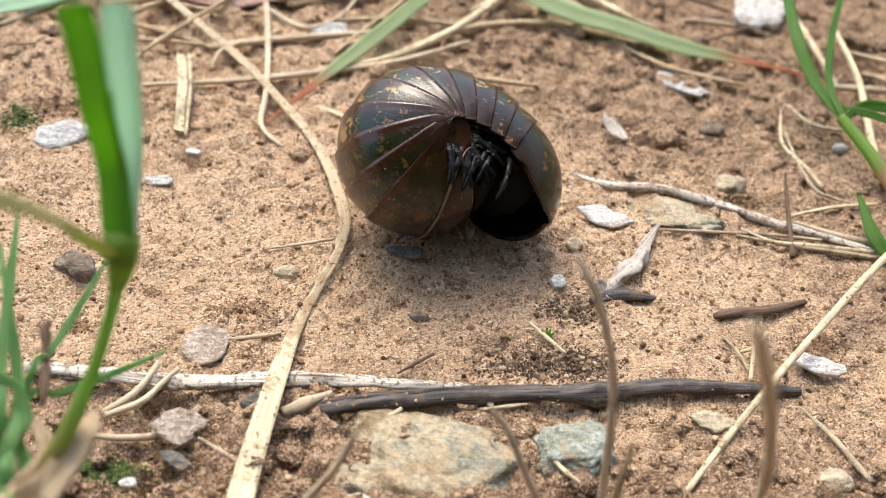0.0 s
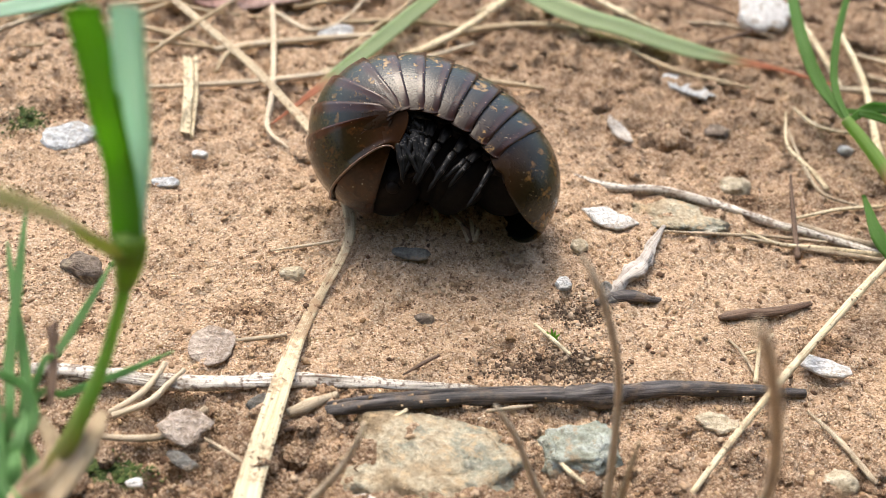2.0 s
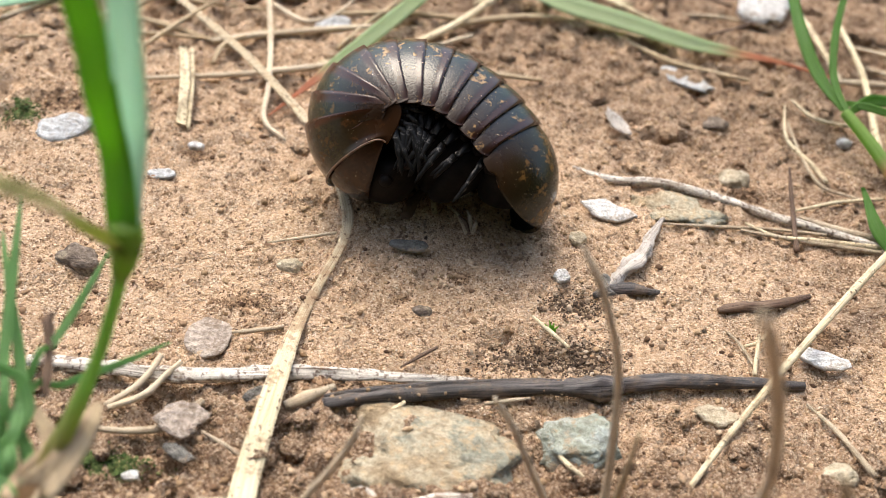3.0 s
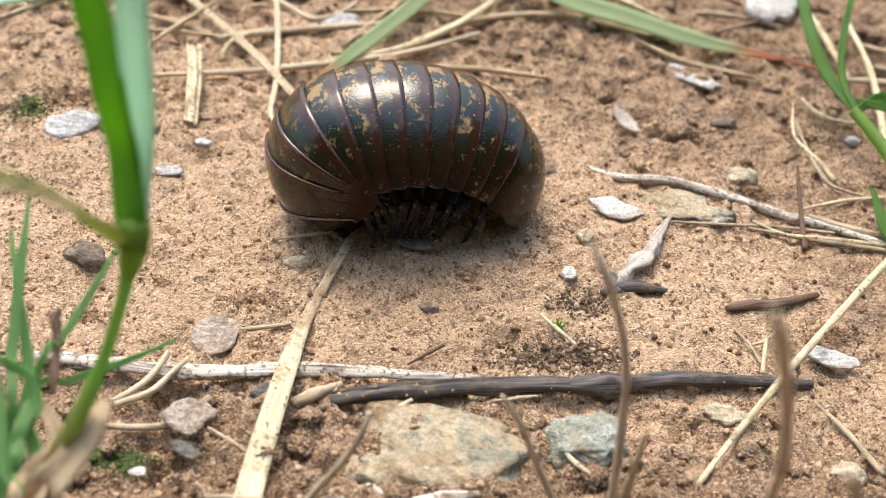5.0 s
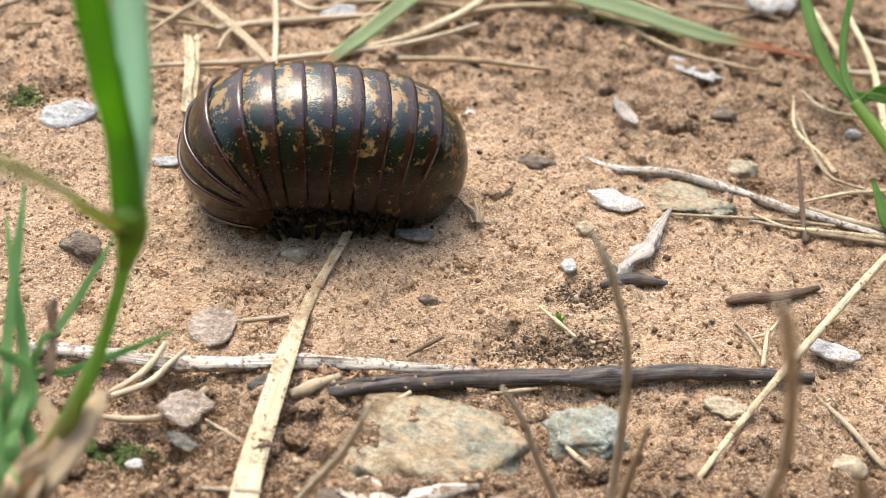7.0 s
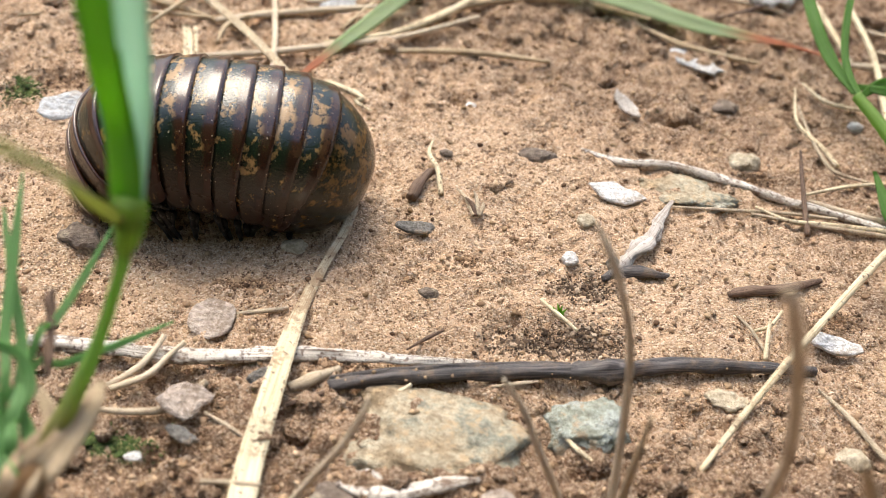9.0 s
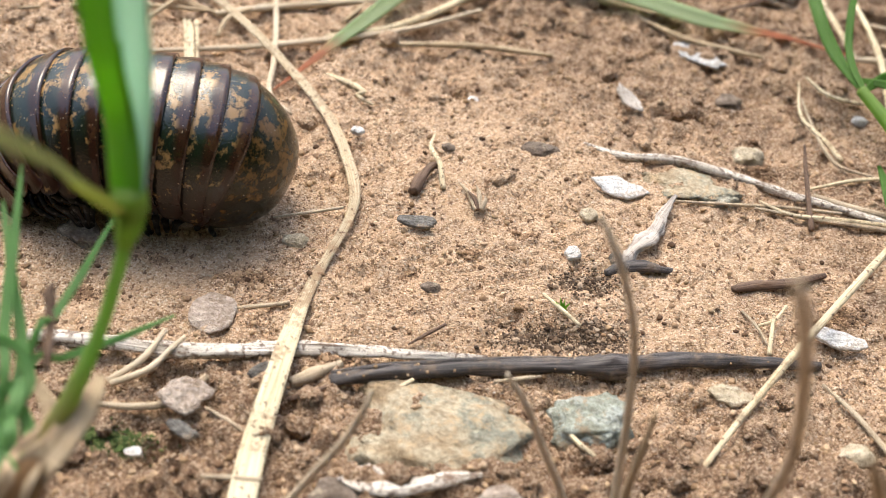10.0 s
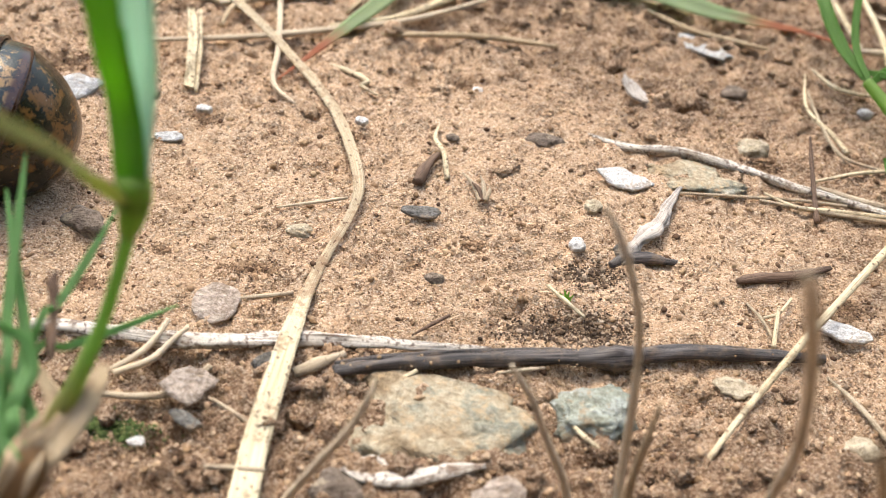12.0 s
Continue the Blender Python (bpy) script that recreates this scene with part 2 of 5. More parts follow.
def shell_material(name, patchy, green, brown, tan, band=0.62, dull=0.55, wrinkle=0.4, gloss=0.72):
    """Tergite enamel: blackish green in front with tan blotches, maroon brown towards the hind margin (U), browner flanks (V)."""
    m, n, l, b = material(name, 0.2, 0.6)
    uv = coords(n, "UV")
    v = coords(n)
    sep = n.new("ShaderNodeSeparateXYZ")
    l.new(uv, sep.inputs[0])
    info = n.new("ShaderNodeObjectInfo")
    shift = n.new("ShaderNodeVectorMath")
    shift.operation = "ADD"
    l.new(v, shift.inputs[0])
    cmb = n.new("ShaderNodeCombineXYZ")
    l.new(calc(n, l, "MULTIPLY", info.outputs["Random"], 0.7), cmb.inputs[0])
    l.new(cmb.outputs[0], shift.inputs[1])
    blot = noise_node(n, l, shift.outputs[0], 0.60, 5, 0.70, (1.0, 0.8, 0.8))
    fine = noise_node(n, l, shift.outputs[0], 2.4, 3, 0.6)
    soft = noise_node(n, l, shift.outputs[0], 0.3, 3, 0.5)
    u = calc(n, l, "ADD", sep.outputs[0], calc(n, l, "MULTIPLY", calc(n, l, "SUBTRACT", soft, 0.5), 0.16))
    side = calc(n, l, "ABSOLUTE", calc(n, l, "SUBTRACT", calc(n, l, "MULTIPLY", sep.outputs[1], 2.0), 1.0))
    hind = ramp(n, l, u, [(band - 0.05, (0, 0, 0)), (band + 0.05, (1, 1, 1))])
    low = ramp(n, l, side, [(0.42, (0, 0, 0)), (0.75, (1, 1, 1))])
    front = mix(n, l, ramp(n, l, fine, [(0.35, (0, 0, 0)), (0.7, (1, 1, 1))]), green, tuple(c * 1.5 for c in green))
    col = mix(n, l, hind, front, brown)
    col = mix(n, l, calc(n, l, "MULTIPLY", low, 0.75), col, tuple(c * 0.7 for c in brown))
    keep = calc(n, l, "SUBTRACT", 1.0, calc(n, l, "MULTIPLY", hind, 0.92))
    # the blotches are large on the back and thin out down the flanks
    more = calc(n, l, "MULTIPLY", ramp(n, l, side, [(0.0, (1, 1, 1)), (0.70, (0, 0, 0))]), 0.14)
    blot = calc(n, l, "ADD", blot, more)
    spot = ramp(n, l, calc(n, l, "ADD", blot, calc(n, l, "MULTIPLY", calc(n, l, "SUBTRACT", fine, 0.5), 0.10)), [(0.60, (0, 0, 0)), (0.68, (1, 1, 1))])
    col = mix(n, l, calc(n, l, "MULTIPLY", calc(n, l, "MULTIPLY", spot, keep), patchy), col, tan)
    # pale dust stuck to the enamel
    dust = ramp(n, l, noise_node(n, l, v, 3.2, 1, 0.4), [(0.745, (0, 0, 0)), (0.775, (0.8, 0.8, 0.8))])
    col = mix(n, l, dust, col, (0.45, 0.36, 0.24))
    l.new(col, b.inputs["Base Color"])
    lower_flank = ramp(n, l, side, [(0.60, (0, 0, 0)), (0.95, (1, 1, 1))])
    l.new(calc(n, l, "ADD", calc(n, l, "ADD", 0.10, calc(n, l, "MULTIPLY", fine, 0.10)), calc(n, l, "MULTIPLY", lower_flank, 0.25)), b.inputs["Roughness"])
    # less specular down the lower flanks, which keeps the ground's reflection off them
    l.new(calc(n, l, "SUBTRACT", gloss, calc(n, l, "MULTIPLY", ramp(n, l, side, [(0.50, (0, 0, 0)), (0.88, (1, 1, 1))]), dull)), b.inputs["Specular IOR Level"])
    wr = noise_node(n, l, v, 3.6, 2, 0.5, (1.0, 1.5, 1.0))
    bump(n, l, b, calc(n, l, "MULTIPLY", wr, calc(n, l, "SUBTRACT", 1.0, calc(n, l, "MULTIPLY", hind, 0.85))), wrinkle, 0.13)
    return m


SAND = sand_material()
GRAIN = grain_material("sand_grains", [(0.0, (0.18, 0.095, 0.05)), (0.12, (0.38, 0.24, 0.135)), (0.5, (0.56, 0.378, 0.24)), (0.88, (0.66, 0.48, 0.33)), (1.0, (0.80, 0.70, 0.58))])
SANDY = grain_material("sandy_crumbs", [(0.0, (0.28, 0.175, 0.095)), (0.35, (0.44, 0.30, 0.175)), (0.7, (0.55, 0.39, 0.24)), (1.0, (0.64, 0.48, 0.33))], 0.95, 2.5)
CRUMB = grain_material("soil_crumbs", [(0.0, (0.09, 0.05, 0.03)), (0.3, (0.24, 0.145, 0.085)), (0.7, (0.40, 0.26, 0.155)), (1.0, (0.55, 0.38, 0.24))], 0.95, 2.2)
DARK_CRUMB = grain_material("dark_humus", [(0.0, (0.05, 0.033, 0.022)), (0.45, (0.13, 0.085, 0.055)), (0.75, (0.32, 0.22, 0.14)), (1.0, (0.62, 0.50, 0.37))], 0.95, 1.5)
STRAW = fibre_material("dry_straw", (0.48, 0.37, 0.21), (0.68, 0.56, 0.36), (0.82, 0.72, 0.51), dirty=0.5, spots=0.85)
RIBBON = ribbon_material()
STRAW_GREY = fibre_material("weathered_straw", (0.30, 0.22, 0.14), (0.47, 0.37, 0.25), (0.62, 0.52, 0.38), dirty=0.5, spots=0.4)
STALK = fibre_material("dead_stalk", (0.30, 0.21, 0.12), (0.48, 0.36, 0.22), (0.60, 0.48, 0.32), dirty=0.3)
STALK_PALE = fibre_material("pale_dead_stalk", (0.46, 0.35, 0.23), (0.62, 0.50, 0.35), (0.74, 0.63, 0.47), dirty=0.3)
DARK_WOOD = fibre_material("dark_weathered_twig", (0.004, 0.0035, 0.0035), (0.035, 0.029, 0.027), (0.15, 0.125, 0.115), (0.30, 0.20, 0.12), 0.35, 0.42, 0.5, 0.0)
BLEACHED = fibre_material("bleached_wood", (0.09, 0.065, 0.045), (0.60, 0.53, 0.44), (0.86, 0.81, 0.73), dirty=0.8, spots=0.75, spot_at=0.56)
BROWN_TWIG = fibre_material("brown_twig", (0.05, 0.03, 0.02), (0.13, 0.08, 0.055), (0.24, 0.16, 0.11), dirty=0.5)
GREY_BARK = fibre_material("grey_bark", (0.25, 0.21, 0.18), (0.45, 0.40, 0.35), (0.62, 0.57, 0.51), dirty=0.45, spots=0.5)
LEAF_DRY = stone_material("dry_leaf", [(0.3, (0.44, 0.35, 0.28)), (0.5, (0.60, 0.50, 0.42)), (0.7, (0.72, 0.63, 0.54))], 0.8, 0.85, (0.28, 0.20, 0.14))
PINK_LEAF = stone_material("pinkish_dead_leaf", [(0.3, (0.42, 0.24, 0.20)), (0.5, (0.55, 0.36, 0.31)), (0.7, (0.62, 0.46, 0.40))], 0.15, 0.7, (0.35, 0.2, 0.16))
CHIP = stone_material("white_chip", [(0.3, (0.70, 0.67, 0.63)), (0.42, (0.88, 0.86, 0.83)), (0.7, (0.95, 0.94, 0.92))], 0.5, 0.8, (0.5, 0.4, 0.3))
CHIP_BLUE = stone_material("bluish_chip", [(0.3, (0.46, 0.46, 0.45)), (0.5, (0.64, 0.65, 0.65)), (0.7, (0.78, 0.79, 0.79))], 0.5, 0.7, (0.45, 0.40, 0.34))
SLATE = stone_material("grey_flake", [(0.3, (0.11, 0.10, 0.09)), (0.5, (0.22, 0.21, 0.19)), (0.7, (0.36, 0.34, 0.31))], 0.5, 0.7, (0.33, 0.24, 0.16))
OCHRE = stone_material("ochre_stone", [(0.30, (0.20, 0.14, 0.08)), (0.40, (0.40, 0.31, 0.20)), (0.49, (0.54, 0.47, 0.34)), (0.55, (0.32, 0.32, 0.25)), (0.64, (0.56, 0.52, 0.42)), (0.75, (0.44, 0.41, 0.32))], 0.11, 0.9, (0.55, 0.40, 0.24))
TEAL = stone_material("blue_green_stone", [(0.3, (0.26, 0.27, 0.20)), (0.48, (0.40, 0.43, 0.36)), (0.7, (0.60, 0.65, 0.62))], 0.3, 0.9, (0.44, 0.31, 0.19))
PEBBLE = stone_material("pale_pebble", [(0.3, (0.48, 0.39, 0.27)), (0.5, (0.62, 0.53, 0.38)), (0.7, (0.74, 0.67, 0.53))], 0.4, 0.8)
PEBBLE_DARK = stone_material("grey_pebble", [(0.3, (0.12, 0.09, 0.07)), (0.5, (0.24, 0.19, 0.15)), (0.7, (0.38, 0.31, 0.25))], 0.4, 0.85)
GRASS = leaf_material("grass_green", (0.22, 0.48, 0.05), (0.30, 0.56, 0.09))
GRASS_DARK = leaf_material("grass_dark_green", (0.13, 0.30, 0.05), (0.19, 0.37, 0.09))
GRASS_SIDE = leaf_material("grass_bluish_green", (0.22, 0.45, 0.15), (0.33, 0.56, 0.26))
GRASS_PALE = leaf_material("grass_pale_underside", (0.48, 0.74, 0.55), (0.66, 0.84, 0.72))
GRASS_NODE = leaf_material("grass_sheath", (0.30, 0.48, 0.08), (0.42, 0.58, 0.14))
GRASS_RED = leaf_material("grass_with_red_tip", (0.40, 0.52, 0.26), (0.58, 0.68, 0.46), (0.62, 0.28, 0.16))
GRASS_DRYBASE = leaf_material("grass_with_dry_base", (0.26, 0.44, 0.10), (0.38, 0.54, 0.18), None, 0.5, (0.50, 0.35, 0.20))
GRASS_LONGDRY = leaf_material("grass_stem_drying_from_its_foot", (0.26, 0.46, 0.10), (0.38, 0.56, 0.18), None, 0.5, (0.42, 0.27, 0.14), 4.0)
SEEDY = leaf_material("brownish_grass", (0.36, 0.42, 0.14), (0.48, 0.50, 0.20))
MOSS = grain_material("moss", [(0.0, (0.03, 0.06, 0.015)), (0.6, (0.09, 0.13, 0.035)), (1.0, (0.2, 0.2, 0.08))], 0.9)

# for the unseen screen that blocks light behind the camera
SCREEN = stone_material("dark_screen", [(0.3, (0.02, 0.03, 0.012)), (0.5, (0.05, 0.065, 0.025)), (0.7, (0.09, 0.10, 0.045))], 0.02, 0.95, (0.05, 0.04, 0.025))
SHELL = shell_material("tergite_enamel", 1.0, (0.006, 0.012, 0.006), (0.034, 0.0115, 0.006), (0.30, 0.175, 0.065), 0.74)
SHELL_FORE = shell_material("fore_tergite_enamel", 0.55, (0.009, 0.014, 0.005), (0.040, 0.013, 0.006), (0.20, 0.10, 0.028), 0.72)
SHELL_FRONT = shell_material("front_shield_enamel", 0.4, (0.018, 0.015, 0.005), (0.050, 0.016, 0.006), (0.14, 0.05, 0.014), 0.84, 0.38, 0.12, 0.46)
SHELL_TAIL = shell_material("anal_shield_enamel", 0.7, (0.013, 0.013, 0.005), (0.040, 0.016, 0.006), (0.20, 0.10, 0.028), 1.2, 0.36, 0.25, 0.46)


COLLUM = shell_material("collum_enamel", 0.2, (0.030, 0.014, 0.006), (0.045, 0.017, 0.007), (0.09, 0.035, 0.012), 0.6, 0.3, 0.2, 0.35)

def rim_material():
    m, n, l, b = material("worn_highlit_rim", 0.28, 0.6)
    nz = noise_node(n, l, coords(n), 2.0, 3)
    # the pale brown paints the rim's highlight as well as its wear
    l.new(ramp(n, l, nz, [(0.3, (0.07, 0.028, 0.012)), (0.7, (0.20, 0.12, 0.07))]), b.inputs["Base Color"])
    return m


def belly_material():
    m, n, l, b = material("shade_black_underside", 0.75, 0.15)
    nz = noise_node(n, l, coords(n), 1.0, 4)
    # near black: the deep shade under the body is put into this colour
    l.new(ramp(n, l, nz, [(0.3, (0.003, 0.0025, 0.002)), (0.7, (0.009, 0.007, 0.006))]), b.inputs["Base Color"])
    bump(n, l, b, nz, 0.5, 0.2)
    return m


def leg_material():
    m, n, l, b = material("black_leg", 0.4, 0.18)
    nz = noise_node(n, l, coords(n), 1.6, 3)
    col = ramp(n, l, nz, [(0.45, (0.004, 0.0035, 0.003)), (0.60, (0.010, 0.009, 0.008)), (0.70, (0.12, 0.11, 0.10))])
    l.new(col, b.inputs["Base Color"])
    return m


def head_material():
    m, n, l, b = material("dark_head", 0.6, 0.12)
    nz = noise_node(n, l, coords(n), 1.2, 4)
    l.new(ramp(n, l, nz, [(0.3, (0.003, 0.0022, 0.0018)), (0.7, (0.010, 0.006, 0.004))]), b.inputs["Base Color"])
    bump(n, l, b, nz, 0.4, 0.15)
    return m


RIM = rim_material()
BELLY, LEG, HEAD = belly_material(), leg_material(), head_material()


# ---- building helpers; all lengths in millimetres ----
def lattice(ix, iy, seed):
    h = np.sin(ix * 127.1 + iy * 311.7 + seed * 74.7) * 43758.5453
    return h - np.floor(h)


def value_noise(x, y, cell, seed):
    x, y = np.asarray(x, float) / cell, np.asarray(y, float) / cell
    ix, iy = np.floor(x), np.floor(y)
    fx, fy = x - ix, y - iy
    fx, fy = fx * fx * (3 - 2 * fx), fy * fy * (3 - 2 * fy)
    a = lattice(ix, iy, seed) * (1 - fx) + lattice(ix + 1, iy, seed) * fx
    b = lattice(ix, iy + 1, seed) * (1 - fx) + lattice(ix + 1, iy + 1, seed) * fx
    return (a * (1 - fy) + b * fy) * 2 - 1


def swell(x, y):
    """The broad rise and fall of the ground."""
    r = np.hypot(x, y)
    return (0.9 * value_noise(x, y, 34, 1) + 0.5 * value_noise(x, y, 15, 2)) * np.clip(1.6 - r / 140, 0.25, 1)


def rough_part(x, y):
    """Softer in the trodden middle, cloddier at the edges."""
    return np.clip(0.8 + np.maximum((np.asarray(y) - 12) / 26, (-20 - np.asarray(y)) / 11), 0.8, 2.1)


def ledge(x, y):
    """Low broken steps in the crust."""
    v = value_noise(x, y, 17, 21) + 0.35 * value_noise(x, y, 5.5, 22) + 0.12 * value_noise(x, y, 1.7, 23)
    return np.clip(v * 5.5, -1, 1)


# hollows in the crust: x, y, half width, half depth, how deep; the last ones are a crevice along a broken edge
HOLLOWS = ((11.1, -18.7, 4.2, 2.2, 1.3), (17.4, -19.0, 4.0, 2.2, 1.3), (16.9, -8.9, 3.0, 1.8, 1.1), (-1.1, 30.3, 1.5, 2.4, 1.8), (-58.0, 23.8, 4.0, 3.0, 1.6), (-4.6, -10.5, 1.0, 0.9, 1.0), (40.4, 16.3, 2.2, 1.2, 1.2), (26.3, 31.3, 1.6, 1.2, 1.4), (28.6, 28.5, 1.8, 1.2, 1.6), (31.5, 28.8, 1.8, 1.1, 1.6), (34.4, 28.8, 1.8, 1.1, 1.4), (23.8, 22.6, 1.2, 2.0, 1.3))


def hollow(x, y):
    out = 0.0
    for hx, hy, wx, wy, d in HOLLOWS:
        wob = 1 + 0.5 * value_noise(x, y, 2.6, 41)
        out = out + d * np.exp(-((((x - hx) / wx) ** 2 + ((y - hy) / wy) ** 2) * wob) ** 1.5)
    return out


def height(x, y):
    k = rough_part(x, y)
    patch = np.clip(0.55 + 0.9 * value_noise(x, y, 9, 14), 0.1, 1.3)
    clod = 0.8 - 2.0 * np.abs(value_noise(x, y, 7.5, 3)) + 0.5 * value_noise(x, y, 3.1, 9)
    pits = np.maximum(value_noise(x, y, 1.7, 11) - 0.2, 0) + np.maximum(value_noise(x, y, 3.2, 12) - 0.25, 0)
    fine = 0.36 * value_noise(x, y, 1.25, 5) + 0.30 * value_noise(x, y, 0.75, 6)
    return swell(x, y) - hollow(x, y) + k * (0.34 * clod + 0.42 * value_noise(x, y, 2.2, 4) - 1.25 * patch * pits + 0.28 * ledge(x, y)) + 0.15 + fine * (0.6 + 0.5 * patch)


def on(pts):
    """Points whose last number is the height over the ground, as points of the place."""
    return [Vector((x, y, z + float(swell(x, y)) + 0.35)) for x, y, z in pts]


def spline(pts, per=8):
    """A smooth line through the points."""
    pts = [Vector(p) for p in pts]
    if len(pts) == 2:
        pts = [pts[0], (pts[0] + pts[1]) / 2, pts[1]]
    out = []
    for i in range(len(pts) - 1):
        a, b = pts[i], pts[i + 1]
        ta = (b - pts[i - 1]) / 2 if i else b - a
        tb = (pts[i + 2] - a) / 2 if i + 2 < len(pts) else b - a
        for k in range(per):
            s = k / per
            out.append((2 * s**3 - 3 * s**2 + 1) * a + (s**3 - 2 * s**2 + s) * ta + (3 * s**2 - 2 * s**3) * b + (s**3 - s**2) * tb)
    return out + [pts[-1]]


def put(name, verts, faces, mat, parent=None, label="", uvs=None, smooth=True, base=True):
    """One mesh object from millimetres; its origin is the middle of its foot, or its parent's."""
    verts = np.asarray([tuple(v) for v in verts], float)
    at = np.zeros(3)
    if parent is None and base:
        at = np.array([(verts[:, 0].min() + verts[:, 0].max()) / 2, (verts[:, 1].min() + verts[:, 1].max()) / 2, verts[:, 2].min()])
    elif parent is not None and parent.get("mm_at") is not None:
        at = np.array(parent["mm_at"])
    me = bpy.data.meshes.new(name)
    me.from_pydata(((verts - at) * 0.001).tolist(), [], faces)
    if smooth:
        me.polygons.foreach_set("use_smooth", [True] * len(me.polygons))
    if uvs is not None:
        layer = me.uv_layers.new(name="UVMap")
        idx = np.zeros(len(me.loops), np.int32)
        me.loops.foreach_get("vertex_index", idx)
        layer.data.foreach_set("uv", np.asarray(uvs, float)[idx].ravel())
    me.materials.append(mat)
    me.update()
    ob = new(name, me)
    if parent is not None:
        ob.parent = parent
        if label:
            tagged(ob, label)
    else:
        ob.location = at * 0.001
    return ob


def holder(name, x, y, z=0.0):
    """An empty at a thing's foot, to carry its parts."""
    ob = new(name)
    ob.empty_display_size = 0.004
    ob.location = (x * 0.001, y * 0.001, z * 0.001)
    ob["mm_at"] = (x, y, z)
    return ob


def tube(line, radii, sides=10, wob=0.12, seed=0, flat=1.0, per=8):
    """A tapered, slightly uneven rod along the line; radii at even steps along it. Returns verts, faces, uvs."""
    c = spline(line, per)
    n = len(c)
    rad = np.interp(np.linspace(0, 1, n), np.linspace(0, 1, len(radii)), radii)
    verts, faces, uvs = [], [], []
    up = Vector((0, 0, 1))
    run = 0.0
    for i, p in enumerate(c):
        d = (c[min(i + 1, n - 1)] - c[max(i - 1, 0)]).normalized()
        side = d.cross(up)
        if side.length < 0.15:
            side = d.cross(Vector((0, 1, 0)))
        side.normalize()
        nor = side.cross(d).normalized()
        run += (p - c[i - 1]).length if i else 0
        for k in range(sides):
            a = 2 * math.pi * k / sides
            w = 1 + wob * (noise.noise(Vector((run * 0.35, math.cos(a) * 1.2 + seed * 3.7, math.sin(a) * 1.2))) + 0.5 * noise.noise(Vector((run * 1.3, math.cos(a) * 2 + seed, math.sin(a) * 2))))
            verts.append(p + (side * math.cos(a) + nor * math.sin(a) * flat) * rad[i] * w)
            uvs.append((run / 10, abs(k / sides - 0.5) * 2))
    for i in range(n - 1):
        for k in range(sides):
            k2 = (k + 1) % sides
            faces.append((i * sides + k, i * sides + k2, (i + 1) * sides + k2, (i + 1) * sides + k))
    faces.append(tuple(range(sides))[::-1])
    faces.append(tuple((n - 1) * sides + k for k in range(sides)))
    return verts, faces, uvs


def blade(line, widths, fold=0.25, thick=0.12, lean=(0, 0, 1), per=8, wave=0.0, seed=0):
    """A leaf blade with a keel: a thin closed strip, folded along its middle, facing lean. Returns verts, faces, uvs."""
    c = spline(line, per)
    n = len(c)
    wid = np.interp(np.linspace(0, 1, n), np.linspace(0, 1, len(widths)), widths)
    verts, faces, uvs = [], [], []
    ts = (-1, -0.5, 0, 0.5, 1)
    for i, p in enumerate(c):
        d = (c[min(i + 1, n - 1)] - c[max(i - 1, 0)]).normalized()
        side = d.cross(Vector(lean)).normalized()
        nor = side.cross(d).normalized()
        w = wid[i] / 2
        for face in (1, -1):
            for t in ts:
                ripple = wave * noise.noise(Vector((i * 0.35, t * 1.5, seed * 5.1)))
                verts.append(p + side * t * w + nor * (abs(t) * w * fold + face * thick / 2 * (1 - 0.6 * abs(t)) + ripple))
                uvs.append((i / (n - 1), t / 2 + 0.5))
    m = len(ts)
    for i in range(n - 1):
        a, b = i * 2 * m, (i + 1) * 2 * m
        for k in range(m - 1):
            faces.append((a + k, a + k + 1, b + k + 1, b + k))
            faces.append((a + m + k + 1, a + m + k, b + m + k, b + m + k + 1))
        faces.append((a + m, a, b, b + m))
        faces.append((a + m - 1, a + 2 * m - 1, b + 2 * m - 1, b + m - 1))
    faces.append(tuple(range(m)) + tuple(range(2 * m - 1, m - 1, -1)))
    e = (n - 1) * 2 * m
    faces.append(tuple(e + k for k in range(m))[::-1] + tuple(e + k for k in range(m, 2 * m)))
    return verts, faces, uvs


def ball_mesh(level):
    bm = bmesh.new()
    bmesh.ops.create_icosphere(bm, subdivisions=level, radius=1)
    v = np.array([tuple(x.co) for x in bm.verts])
    f = [tuple(x.index for x in q.verts) for q in bm.faces]
    bm.free()
    return v, f


BALL = {k: ball_mesh(k) for k in (1, 2, 3, 4)}
BALL[0] = (np.array([(1, 0, 0), (-1, 0, 0), (0, 1, 0), (0, -1, 0), (0, 0, 1), (0, 0, -1)], float) * 1.2, [(0, 2, 4), (2, 1, 4), (1, 3, 4), (3, 0, 4), (2, 0, 5), (1, 2, 5), (3, 1, 5), (0, 3, 5)])


